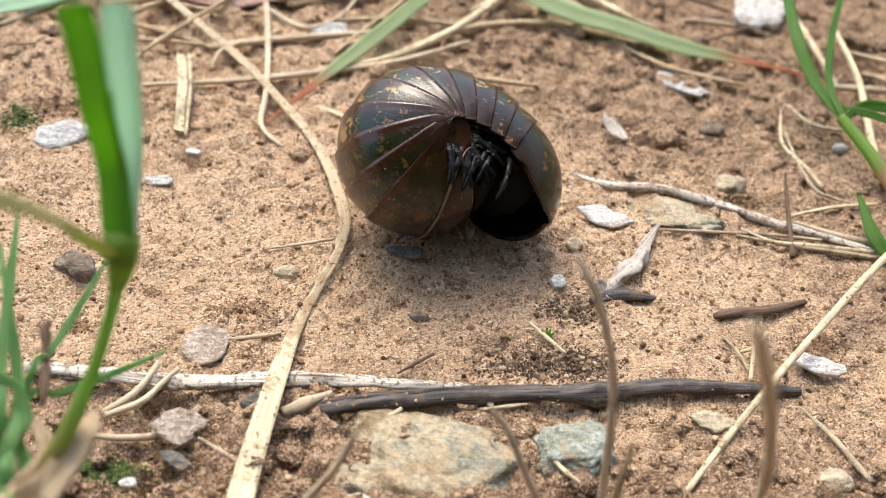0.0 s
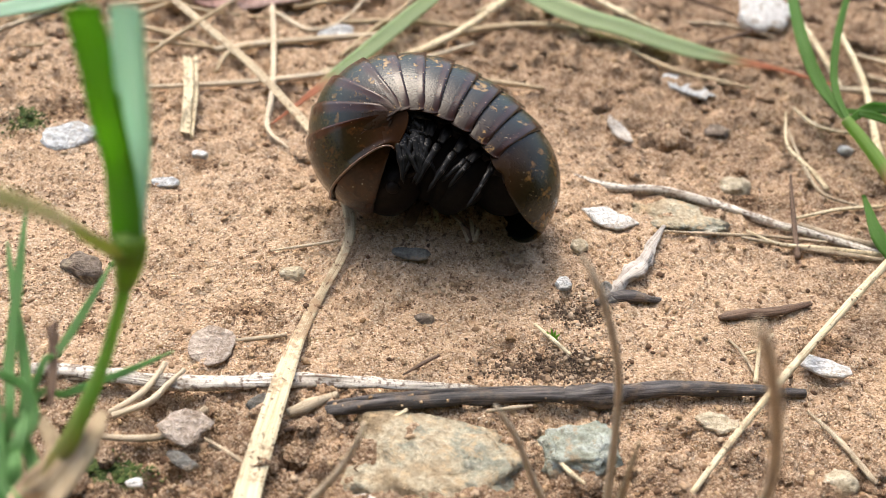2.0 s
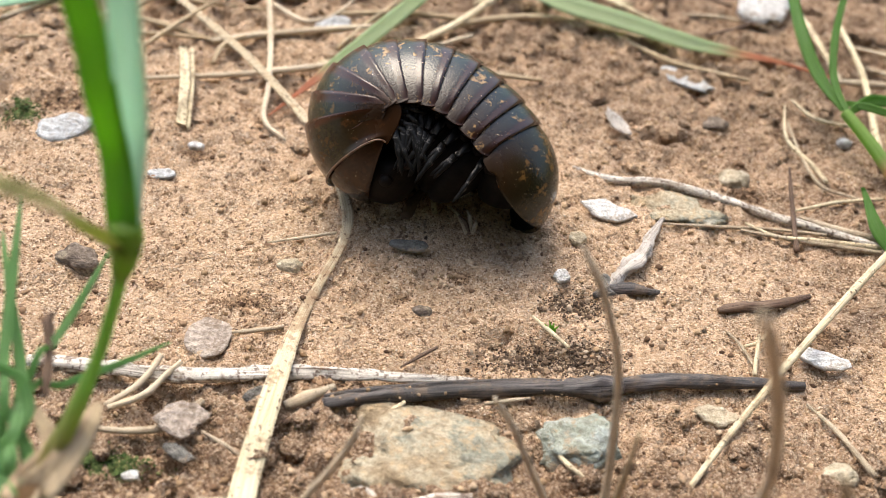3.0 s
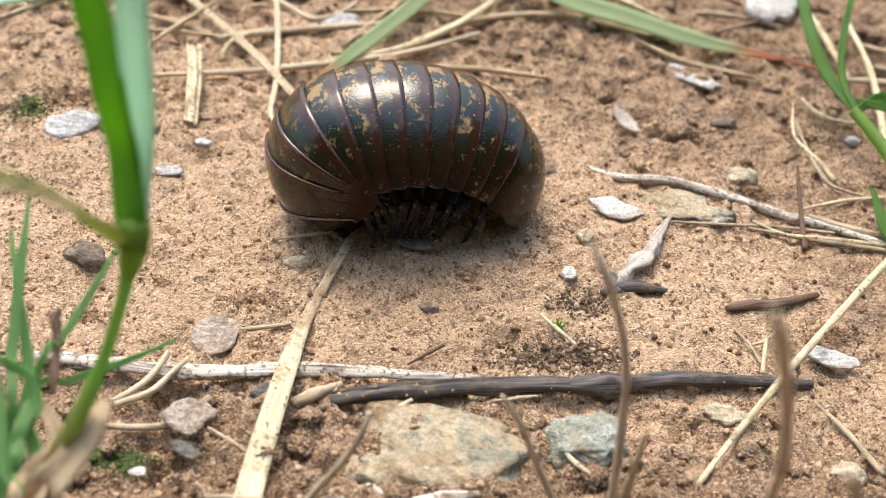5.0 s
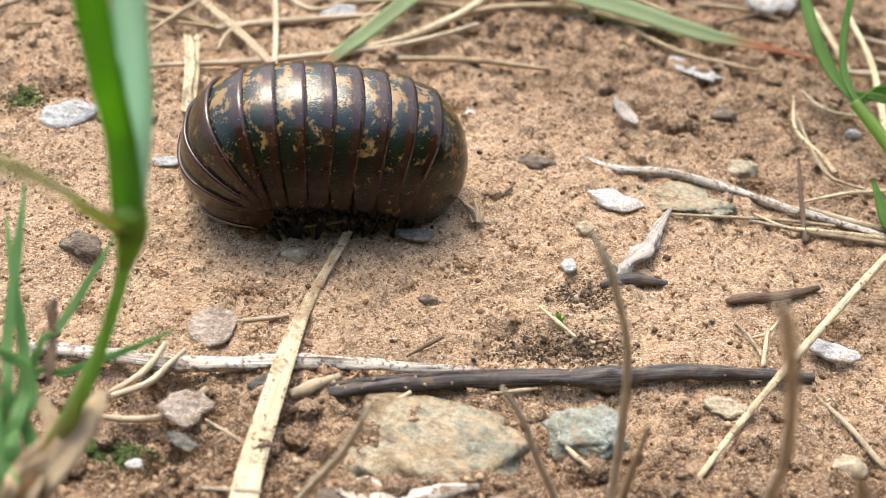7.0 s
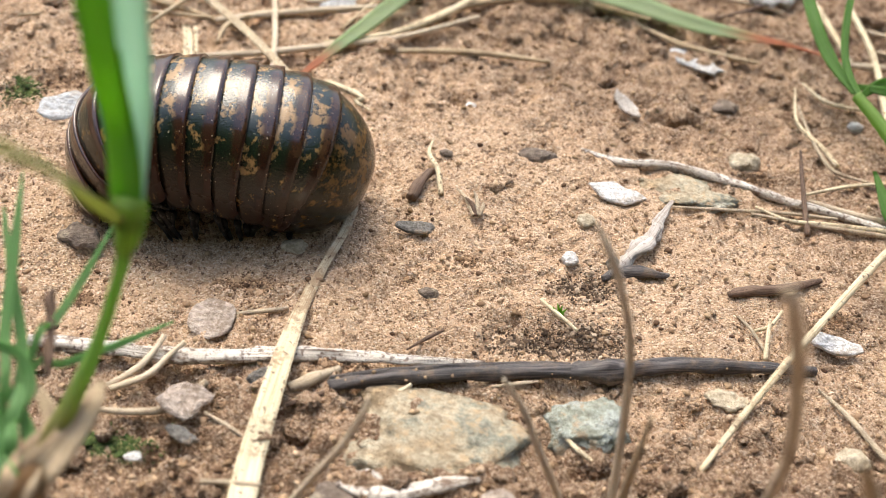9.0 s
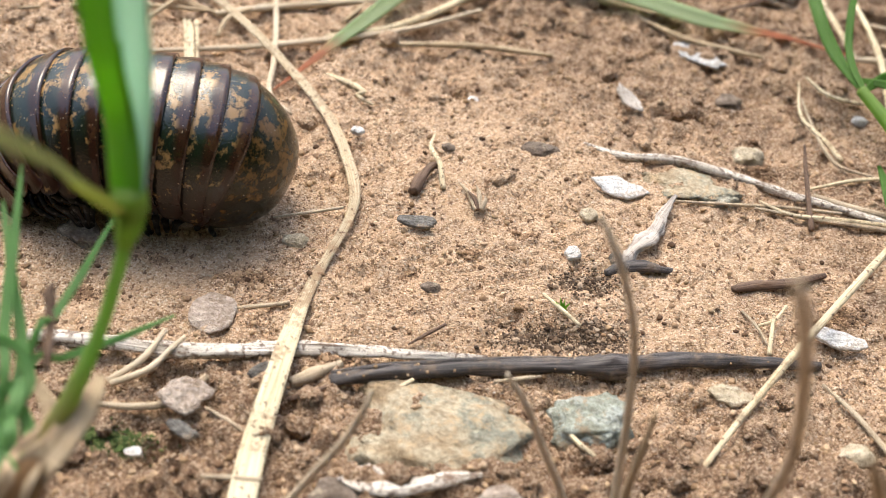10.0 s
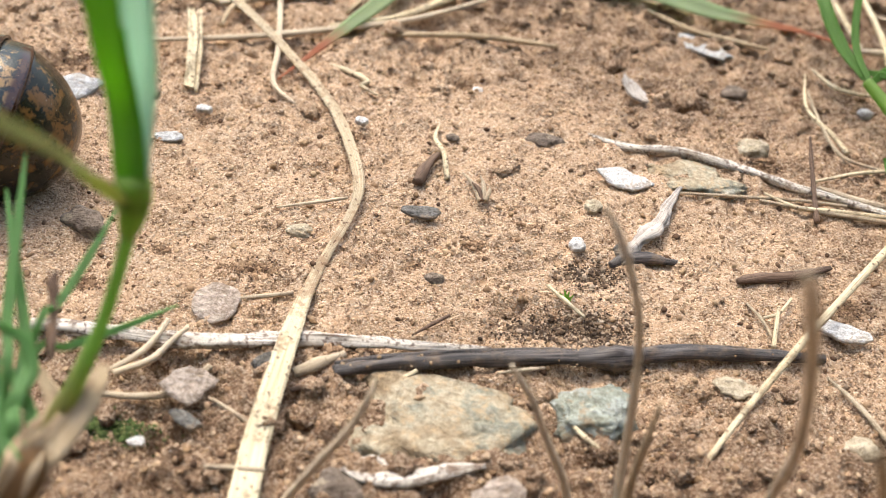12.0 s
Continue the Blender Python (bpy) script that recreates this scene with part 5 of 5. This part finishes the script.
for k, (x, y, sx, sy, n) in enumerate([(-23.4, -14.1, 4.0, 2.0, 60), (-0.8, 30.3, 1.6, 2.6, 30), (-41.9, -19.2, 2.4, 1.4, 30), (9.2, -1.4, 1.6, 0.9, 18), (-58.0, 23.8, 4.5, 3.5, 80), (-36.1, 14.8, 2.4, 1.6, 30), (2.4, -6.2, 1.2, 0.9, 14), (-4.7, -10.5, 1.0, 0.9, 14), (47.5, -10.6, 4.0, 2.0, 40), (-15.6, 13.3, 1.8, 1.6, 22), (-11.6, -26.4, 3.5, 1.6, 60), (41.1, 17.1, 3.0, 2.0, 30), (-34.9, -12.1, 1.2, 0.9, 12)]):
    humus("soil_clump", x, y, sx, sy, n, 40 + k, CRUMB, "brown crumbly soil clump on the sand")
humus("moss_patch", -33.9, -39.6, 5.5, 1.6, 120, 70, MOSS, "small dark green moss patch")
humus("moss_patch", -61.9, 19.4, 3.0, 3.0, 60, 71, MOSS, "small dark green moss patch")

# ---- far straws ----
thing("straw", tube(on([(-47.6, 31.4, 0.5),(-33.8, 35.4, 0.8),(-22.2, 39.0, 1),(-10.3, 43.7, 0.9),(1.1, 51.0, 1)]), [0.34, 0.48, 0.54, 0.48, 0.34], 8, 0.15, 70), STALK_PALE, "dry stem lying behind the animal", "straw", "far straws")
thing("straw", tube(on([(-22.4, 40.3, 0.8),(-12.1, 43.9, 1.2),(-2.7, 51.8, 1.6),(6.2, 65.3, 2.2),(10.1, 74.2, 2.4)]), [0.41, 0.54, 0.61, 0.68, 0.68], 8, 0.12, 71), STRAW, "curved dry stem behind the animal", "straw", "far straws")
thing("straw", tube(on([(-34.5, 63.6, 1),(-31.4, 48.2, 1.2),(-29.0, 33.5, 1),(-28.1, 24.2, 0.6),(-24.2, 19.5, 0.3)]), [0.48, 0.51, 0.48, 0.41, 0.20], 8, 0.12, 72), STALK_PALE, "thin pale upright straw", "straw", "far straws")
thing("straw", tube(on([(-39.8, 43.0, 1),(-33.2, 46.1, 1.2),(-23.7, 49.3, 1.2),(-11.1, 52.8, 1)]), [0.48, 0.61, 0.54, 0.41], 8, 0.15, 73), STALK_PALE, "dry stem among the far litter", "straw", "far straws")
thing("straw", tube(on([(-49.5, 39.0, 1),(-46.4, 44.5, 1.5),(-42.4, 51.2, 2),(-37.7, 60.0, 2)]), [0.34, 0.41, 0.41, 0.34], 8, 0.15, 74), STALK, "dark dry stem among the far litter", "straw", "far straws")
thing("straw", tube(on([(-20.9, 30.3, 0.4),(-18.2, 28.9, 0.6),(-14.9, 26.6, 0.5),(-15.6, 25.5, 0.3),(-13.1, 23.5, 0.2)]), [0.34, 0.41, 0.34, 0.14], 8, 0.15, 75), STRAW, "thin pale stem behind the straw", "straw", "far straws")
thing("straw", blade(on([(-43.2, 38.1, 2.2),(-41.3, 31.3, 2),(-40.1, 24.7, 1.4),(-39.4, 20.4, 0.6)]), [1.2, 1.6, 1.4, 1.5], 0.6, 0.4, (0.4, -0.6, 1), 8, 0.7, 76), STRAW, "short broken piece of pale straw", "straw", "far straws")
thing("straw", tube(on([(-41.7, 38.0, 2.4),(-40.0, 30.6, 1.6),(-38.2, 19.8, 0.5)]), [0.34, 0.37, 0.27], 8, 0.15, 77), STRAW, "short broken piece of pale straw", "straw", "far straws")
thing("straw", tube(on([(-74.0, 40.9, 0.8),(-68.2, 47.5, 1),(-62.3, 55.6, 1.2)]), [0.48, 0.54, 0.41], 8, 0.15, 78), STRAW_GREY, "dry stem at the far edge", "straw", "far straws")
thing("straw", tube(on([(-10.5, 46.0, 0.8),(0.0, 54.5, 1),(13.2, 59.9, 1),(24.6, 57.4, 0.9),(34.0, 55.0, 0.6)]), [0.41, 0.61, 0.61, 0.48, 0.27], 8, 0.15, 79), STALK, "dark dry stem among the far litter", "straw", "far straws")
thing("straw", tube(on([(20.2, 71.5, 1.5),(26.0, 66.2, 1.4),(32.5, 61.3, 1.2)]), [0.54, 0.48, 0.27], 8, 0.15, 80), STRAW, "pale straw beside the green blade", "straw", "far straws")
thing("straw", tube(on([(21.9, 59.4, 0.6),(32.6, 50.8, 0.8),(40.7, 48.2, 0.8),(46.1, 47.6, 0.5)]), [0.20, 0.48, 0.48, 0.27], 8, 0.15, 81), STALK, "dark stem behind the white chip", "straw", "far straws")
thing("straw", tube(on([(-32.2, 56.0, 1),(-25.9, 51.5, 1.2),(-20.9, 55.9, 1.2),(-18.1, 64.4, 1.2)]), [0.34, 0.41, 0.34, 0.27], 8, 0.15, 82), STALK_PALE, "dry stem among the far litter", "straw", "far straws")
thing("straw", tube(on([(-20.3, 44.7, 0.8),(-16.6, 52.0, 1.2),(-11.8, 60.2, 1.4),(-8.6, 68.0, 1.4)]), [0.27, 0.34, 0.34, 0.27], 8, 0.15, 83), STALK, "dry stem among the far litter", "straw", "far straws")
thing("straw", tube(on([(57.2, 71.6, 2),(59.3, 61.0, 1.5),(61.0, 49.5, 1)]), [0.41, 0.54, 0.41], 8, 0.15, 84), STRAW, "pale dead stem by the green tuft", "straw", "far straws")
thing("straw", tube(on([(63.3, 63.9, 3),(64.6, 50.2, 2),(63.1, 32.2, 1),(63.2, 22.9, 0.5)]), [0.41, 0.54, 0.61, 0.54], 8, 0.15, 85), STRAW, "pale dead stem by the green tuft", "straw", "far straws")
thing("straw", tube(on([(57.2, 48.8, 1),(64.3, 48.4, 1.5),(71.7, 48.8, 1.5)]), [0.34, 0.61, 0.61], 8, 0.15, 86), STRAW_GREY, "pale dead stem by the green tuft", "straw", "far straws")
thing("straw", tube(on([(51.7, 41.2, 1.5),(54.0, 36.8, 1.5),(57.3, 35.8, 1.2),(61.1, 36.4, 0.8)]), [0.20, 0.34, 0.34, 0.27], 8, 0.15, 87), STRAW, "curled yellowish dead blade by the tuft", "straw", "far straws")
thing("leaf", plate(-41.2, 62.6, 15, 6.0, 0.5, 4, 30, (10, 0), 1.5, 1.5, 0.25, 24), PINK_LEAF, "large pinkish-brown dead leaf at the far edge", "leaf")

def far_litter():
    """Old grass stems that lie about at the far edge of the bare patch."""
    rng = np.random.default_rng(23)
    mats = (STALK, STALK_PALE, STRAW_GREY, STALK, BROWN_TWIG, STRAW)
    for k in range(34):
        x, y = rng.uniform(-78, 84), rng.uniform(50, 98)
        if k % 3 == 0:
            x, y = rng.uniform(-62, 0), rng.uniform(38, 70)
        a, half = rng.normal(0.05, 0.38), rng.uniform(6, 17)
        dx, dy = math.cos(a) * half, math.sin(a) * half
        z = rng.uniform(0.3, 1.6)
        line = on([(x - dx, y - dy, z * rng.uniform(0.2, 1)), (x + rng.normal(0, 1), y + rng.normal(0, 1.2), z), (x + dx, y + dy, z * rng.uniform(0.2, 1))])
        wide = rng.uniform(0.25, 0.6)
        thing("straw", tube(line, [wide * 0.7, wide, wide, wide * 0.6], 8, 0.2, 200 + k), mats[k % 6], "old dry grass stem in the far litter", "straw", "far straws")


far_litter()

# ---- green blades lying behind ----
thing("fallen_grass", blade(on([(-6.2, 60.4, 4),(-11.2, 52.2, 3.2),(-15.8, 44.6, 2.4),(-19.6, 39.2, 1.6),(-23.8, 32.4, 0.8),(-27.7, 25.4, 0.4)]), [2.4, 2.6, 2.5, 1.9, 0.8, 0.25], 0.3, 0.25, (0.2, -0.5, 1), 8, 0.15, 3), GRASS_RED, "fallen green grass blade with a reddish dry tip", "grass")
thing("fallen_grass", blade(on([(7.0, 66.1, 4),(15.7, 60.5, 3.6),(26.1, 56.8, 3),(35.4, 54.0, 2.4),(43.9, 53.5, 1.8),(52.3, 52.8, 1.2),(63.0, 49.6, 0.6)]), [3.6, 3.7, 3.4, 3.0, 1.9, 0.7, 0.3], 0.3, 0.25, (0, -0.5, 1), 8, 0.15, 4), GRASS_RED, "fallen green grass blade with a reddish dry tip", "grass")
thing("fallen_grass", blade(on([(-76.6, 43.6, 2),(-69.0, 47.8, 2.4),(-63.2, 52.8, 2.6)]), [2.5, 3.2, 3.0], 0.3, 0.25, (0, -0.5, 1), 8, 0.15, 5), GRASS_PALE, "pale green blade at the far edge", "grass")


def right_tuft():
    h = holder("grass_tuft", 60.5, 11.4)
    tagged(h, "small green grass tuft with thin blades and dead straw", "grass")
    for line, wid, mat in (
        ([(56.4, 31.9, 6),(53.3, 38.4, 8),(51.2, 46.4, 11),(51.1, 59.5, 13)], [0.8, 2.0, 2.0, 1.6], GRASS_DARK),
        ([(57.0, 30.5, 6),(55.5, 37.2, 8),(56.5, 45.7, 11),(60.6, 59.4, 13)], [0.8, 1.2, 1.2, 1.0], GRASS_DARK),
        ([(56.7, 30.9, 6),(60.3, 33.7, 7),(64.6, 34.1, 7)], [0.8, 1.8, 1.6], GRASS_DARK),
        ([(56.5, 34.2, 6),(59.9, 31.8, 7),(65.5, 30.2, 6.5)], [0.6, 1.2, 1.0], GRASS_DARK),
        ([(59.8, 5.9, 1),(57.4, 9.1, 2.5),(56.2, 15.2, 4.5)], [1.8, 2.0, 0.5], GRASS_DARK),
    ):
        v, f, u = blade(on(line), wid, 0.35, 0.25, (0, -0.8, 0.6), 8, 0.1, len(line))
        put("blade", v, f, mat, h, "", u)
    v, f, u = tube(on([(64.4, 18.4, 1),(61.0, 24.7, 3.5),(58.5, 28.6, 5),(56.6, 31.5, 6)]), [1.1, 1.0, 0.9, 0.8], 9, 0.1, 90)
    put("stem", v, f, GRASS_DRYBASE, h, "stem drying brown at its base", u)


right_tuft()


def left_plant():
    h = holder("grass_plant", -40.0, -59.6)
    tagged(h, "tall green grass plant with a swollen sheath and two blades", "grass")
    stem = on([(-39.8, -59.9, 0.5),(-32.5, -59.2, 15.3),(-31.3, -56.3, 17.7),(-29.5, -54.1, 21),(-27.1, -51.4, 27),(-25.5, -50.4, 32.3),(-24.4, -50.0, 36.3)])
    v, f, u = tube(stem, [1.6, 1.4, 1.1, 0.8, 0.52, 0.48, 0.6], 12, 0.08, 91)
    put("stem", v, f, GRASS_LONGDRY, h, "stem drying brown at its base", u)
    v, f, u = tube(on([(-24.7, -50.2, 35.3),(-24.3, -50.1, 36.9),(-24.0, -49.9, 38.7),(-23.9, -49.9, 40.3)]), [0.7, 1.0, 1.3, 1.2], 12, 0.05, 92)
    put("sheath", v, f, GRASS_NODE, h, "swollen yellow-green sheath", u)
    v, f, u = blade(on([(-24.1, -50.3, 37.7),(-24.2, -49.2, 41.7),(-24.7, -47.7, 45.5),(-24.8, -48.5, 50.5),(-25.4, -47.7, 55),(-25.9, -47.5, 58)]), [2.2, 2.4, 2.2, 2.4, 2.5, 2.4], 0.25, 0.25, (0, -0.8, 0.6), 8, 0.05, 6)
    put("blade", v, f, GRASS, h, "", u)
    v, f, u = blade(on([(-23.5, -50.5, 38.7),(-23.5, -48.5, 42.3),(-23.2, -47.6, 46.5),(-22.8, -48.3, 51.5),(-22.5, -48.9, 56),(-22.4, -48.8, 59)]), [1.2, 1.5, 1.9, 2.3, 2.3, 2.2], 0.25, 0.25, (0, -0.8, 0.6), 8, 0.05, 7)
    put("blade", v, f, GRASS_PALE, h, "paler blade seen from below", u)
    v, f, u = blade(on([(-24.3, -50.5, 38.3),(-25.0, -55.0, 44.3),(-23.3, -64.7, 54),(-21.9, -72.0, 61),(-20.9, -77.7, 66)]), [0.9, 1.8, 2.0, 1.9, 1.6], 0.3, 0.2, (0, -1, 0.6), 8, 0.05, 8)
    put("blade", v, f, SEEDY, h, "narrow brownish blade", u)
    v, f, u = tube(on([(-32.7, -50.2, 20.3),(-33.1, -48.0, 21.3),(-33.6, -45.7, 22.3),(-34.2, -44.0, 23.3),(-34.0, -43.0, 24)]), [0.2, 0.42, 0.3, 0.5, 0.15], 9, 0.7, 93)
    put("withered_sheath", v, f, BROWN_TWIG, h, "dark withered sheath", u)
    for line, wid in (
        ([(-39.6, -60.2, 1),(-34.5, -48.5, 21),(-33.4, -45.6, 22.3),(-31.9, -41.9, 24.3),(-29.8, -37.2, 27.7)], [0.6, 0.74, 0.81, 0.87, 0.19]),
        ([(-39.6, -60.2, 1),(-35.2, -53.8, 19.7),(-36.1, -48.8, 23.7),(-36.7, -42.9, 28.3),(-37.2, -37.7, 32.3)], [0.6, 0.87, 1.12, 0.99, 0.25]),
        ([(-39.6, -60.2, 1),(-34.2, -56.0, 18.3),(-34.3, -51.1, 21),(-35.2, -48.0, 23),(-37.1, -43.5, 26.3),(-39.0, -38.8, 29)], [0.6, 1.24, 1.36, 1.12, 0.87, 0.31]),
        ([(-39.6, -60.2, 1),(-33.7, -57.7, 17.7),(-34.0, -54.8, 19.7),(-33.3, -52.2, 21),(-34.5, -50.5, 23),(-38.2, -49.8, 24.3)], [0.6, 1.36, 1.49, 1.24, 0.99, 0.74]),
        ([(-39.6, -60.2, 1),(-34.8, -49.9, 19),(-32.4, -47.1, 19),(-28.7, -43.2, 18.3),(-25.0, -39.2, 17.7)], [0.6, 0.68, 0.81, 0.81, 0.19]),
        ([(-39.6, -60.2, 1),(-32.9, -59.7, 16),(-34.5, -57.2, 18.3),(-36.2, -52.7, 21.7),(-38.3, -47.9, 25)], [0.6, 1.49, 1.49, 1.36, 0.93]),
        ([(-39.6, -60.2, 1),(-32.5, -59.3, 16.3),(-32.6, -55.5, 18),(-34.3, -53.0, 19.7),(-36.1, -51.4, 21)], [0.6, 1.24, 1.36, 1.12, 0.62]),
    ):
        v, f, u = blade(on(line), [0.85 * q for q in wid], 0.35, 0.2, (0.1, -1, 0.6), 8, 0.08, len(wid) + wid[0])
        put("blade", v, f, GRASS_SIDE, h, "", u)
    v, f, u = blade(on([(-39.6, -60.2, 1),(-31.8, -58.6, 16.3),(-29.9, -56.6, 18.3),(-28.2, -53.3, 20.3),(-27.9, -50.8, 21)]), [3.2, 3.0, 2.2, 0.8], 0.4, 0.25, (0.1, -1, 0.6), 8, 0.1, 9)
    put("dry_leaf", v, f, STALK, h, "brown dead leaf at the base", u)
    v, f, u = blade(on([(-39.6, -60.2, 1),(-32.8, -60.0, 15.7),(-32.0, -57.5, 17.7),(-30.6, -54.9, 19.3),(-32.8, -52.1, 21)]), [2.6, 3.0, 2.2, 0.8], 0.4, 0.25, (0.1, -1, 0.6), 8, 0.1, 10)
    put("dry_leaf", v, f, STALK, h, "pale dead leaf at the base", u)


left_plant()

# ---- dead stalks standing near the camera ----
for line, rad, mat, name in (
    ([(17.9, -45.3, 0),(17.5, -44.5, 6.5),(16.8, -43.9, 16.9),(15.5, -44.6, 26),(13.4, -45.7, 33.1),(11.7, -45.9, 37.1),(10.4, -45.2, 39)], [0.75, 0.7, 0.6, 0.55, 0.5, 0.5, 0.25], STALK_PALE, "curved pale dead stalk standing in the soil"),
    ([(17.9, -47.4, 2.6),(17.4, -48.8, 10.4),(17.3, -50.0, 18.2),(17.4, -50.4, 23.4)], [0.8, 0.7, 0.6, 0.25], STALK, "short dark dead stalk standing in the soil"),
    ([(29.6, -48.8, 0),(28.2, -52.2, 14.3),(26.8, -56.0, 26),(24.0, -59.6, 36.4),(20.1, -65.5, 46.8),(18.0, -68.4, 52),(16.2, -71.1, 55.9)], [0.62, 0.66, 0.7, 0.74, 0.78, 0.74, 0.45], STALK_PALE, "thick brown dead stalk standing in the soil"),
    ([(13.7, -44.1, 0),(12.1, -44.2, 5.2),(9.7, -44.6, 11.1),(7.7, -44.6, 16.2),(5.5, -44.8, 20.2)], [0.65, 0.6, 0.55, 0.5, 0.3], STALK_PALE, "pale dead stalk standing in the soil"),
    ([(-14.0, -48.0, 1.3),(-10.8, -48.0, 7.8),(-7.9, -47.6, 13),(-6.4, -47.2, 16.9),(-6.1, -46.5, 18.2)], [0.7, 0.65, 0.55, 0.45, 0.25], STALK_PALE, "pale dead stalk standing in the soil"),
    ([(36.8, -57.6, 16.2),(32.0, -61.5, 27.0),(28.6, -64.5, 34.0),(26.6, -66.3, 38.0)], [1.0, 0.9, 0.8, 0.3], STALK, "dark dead stalk standing in the soil"),
):
    line = list(line)
    x, y, z = line[0]
    if z > 1:
        line.insert(0, (x, y + 1.0, -0.5))
    thing("stalk", tube(on(line), [0.64 * q for q in rad], 10, 0.15, rad[0] * 9), mat, name, "stalk", "dead stalks")



motions()
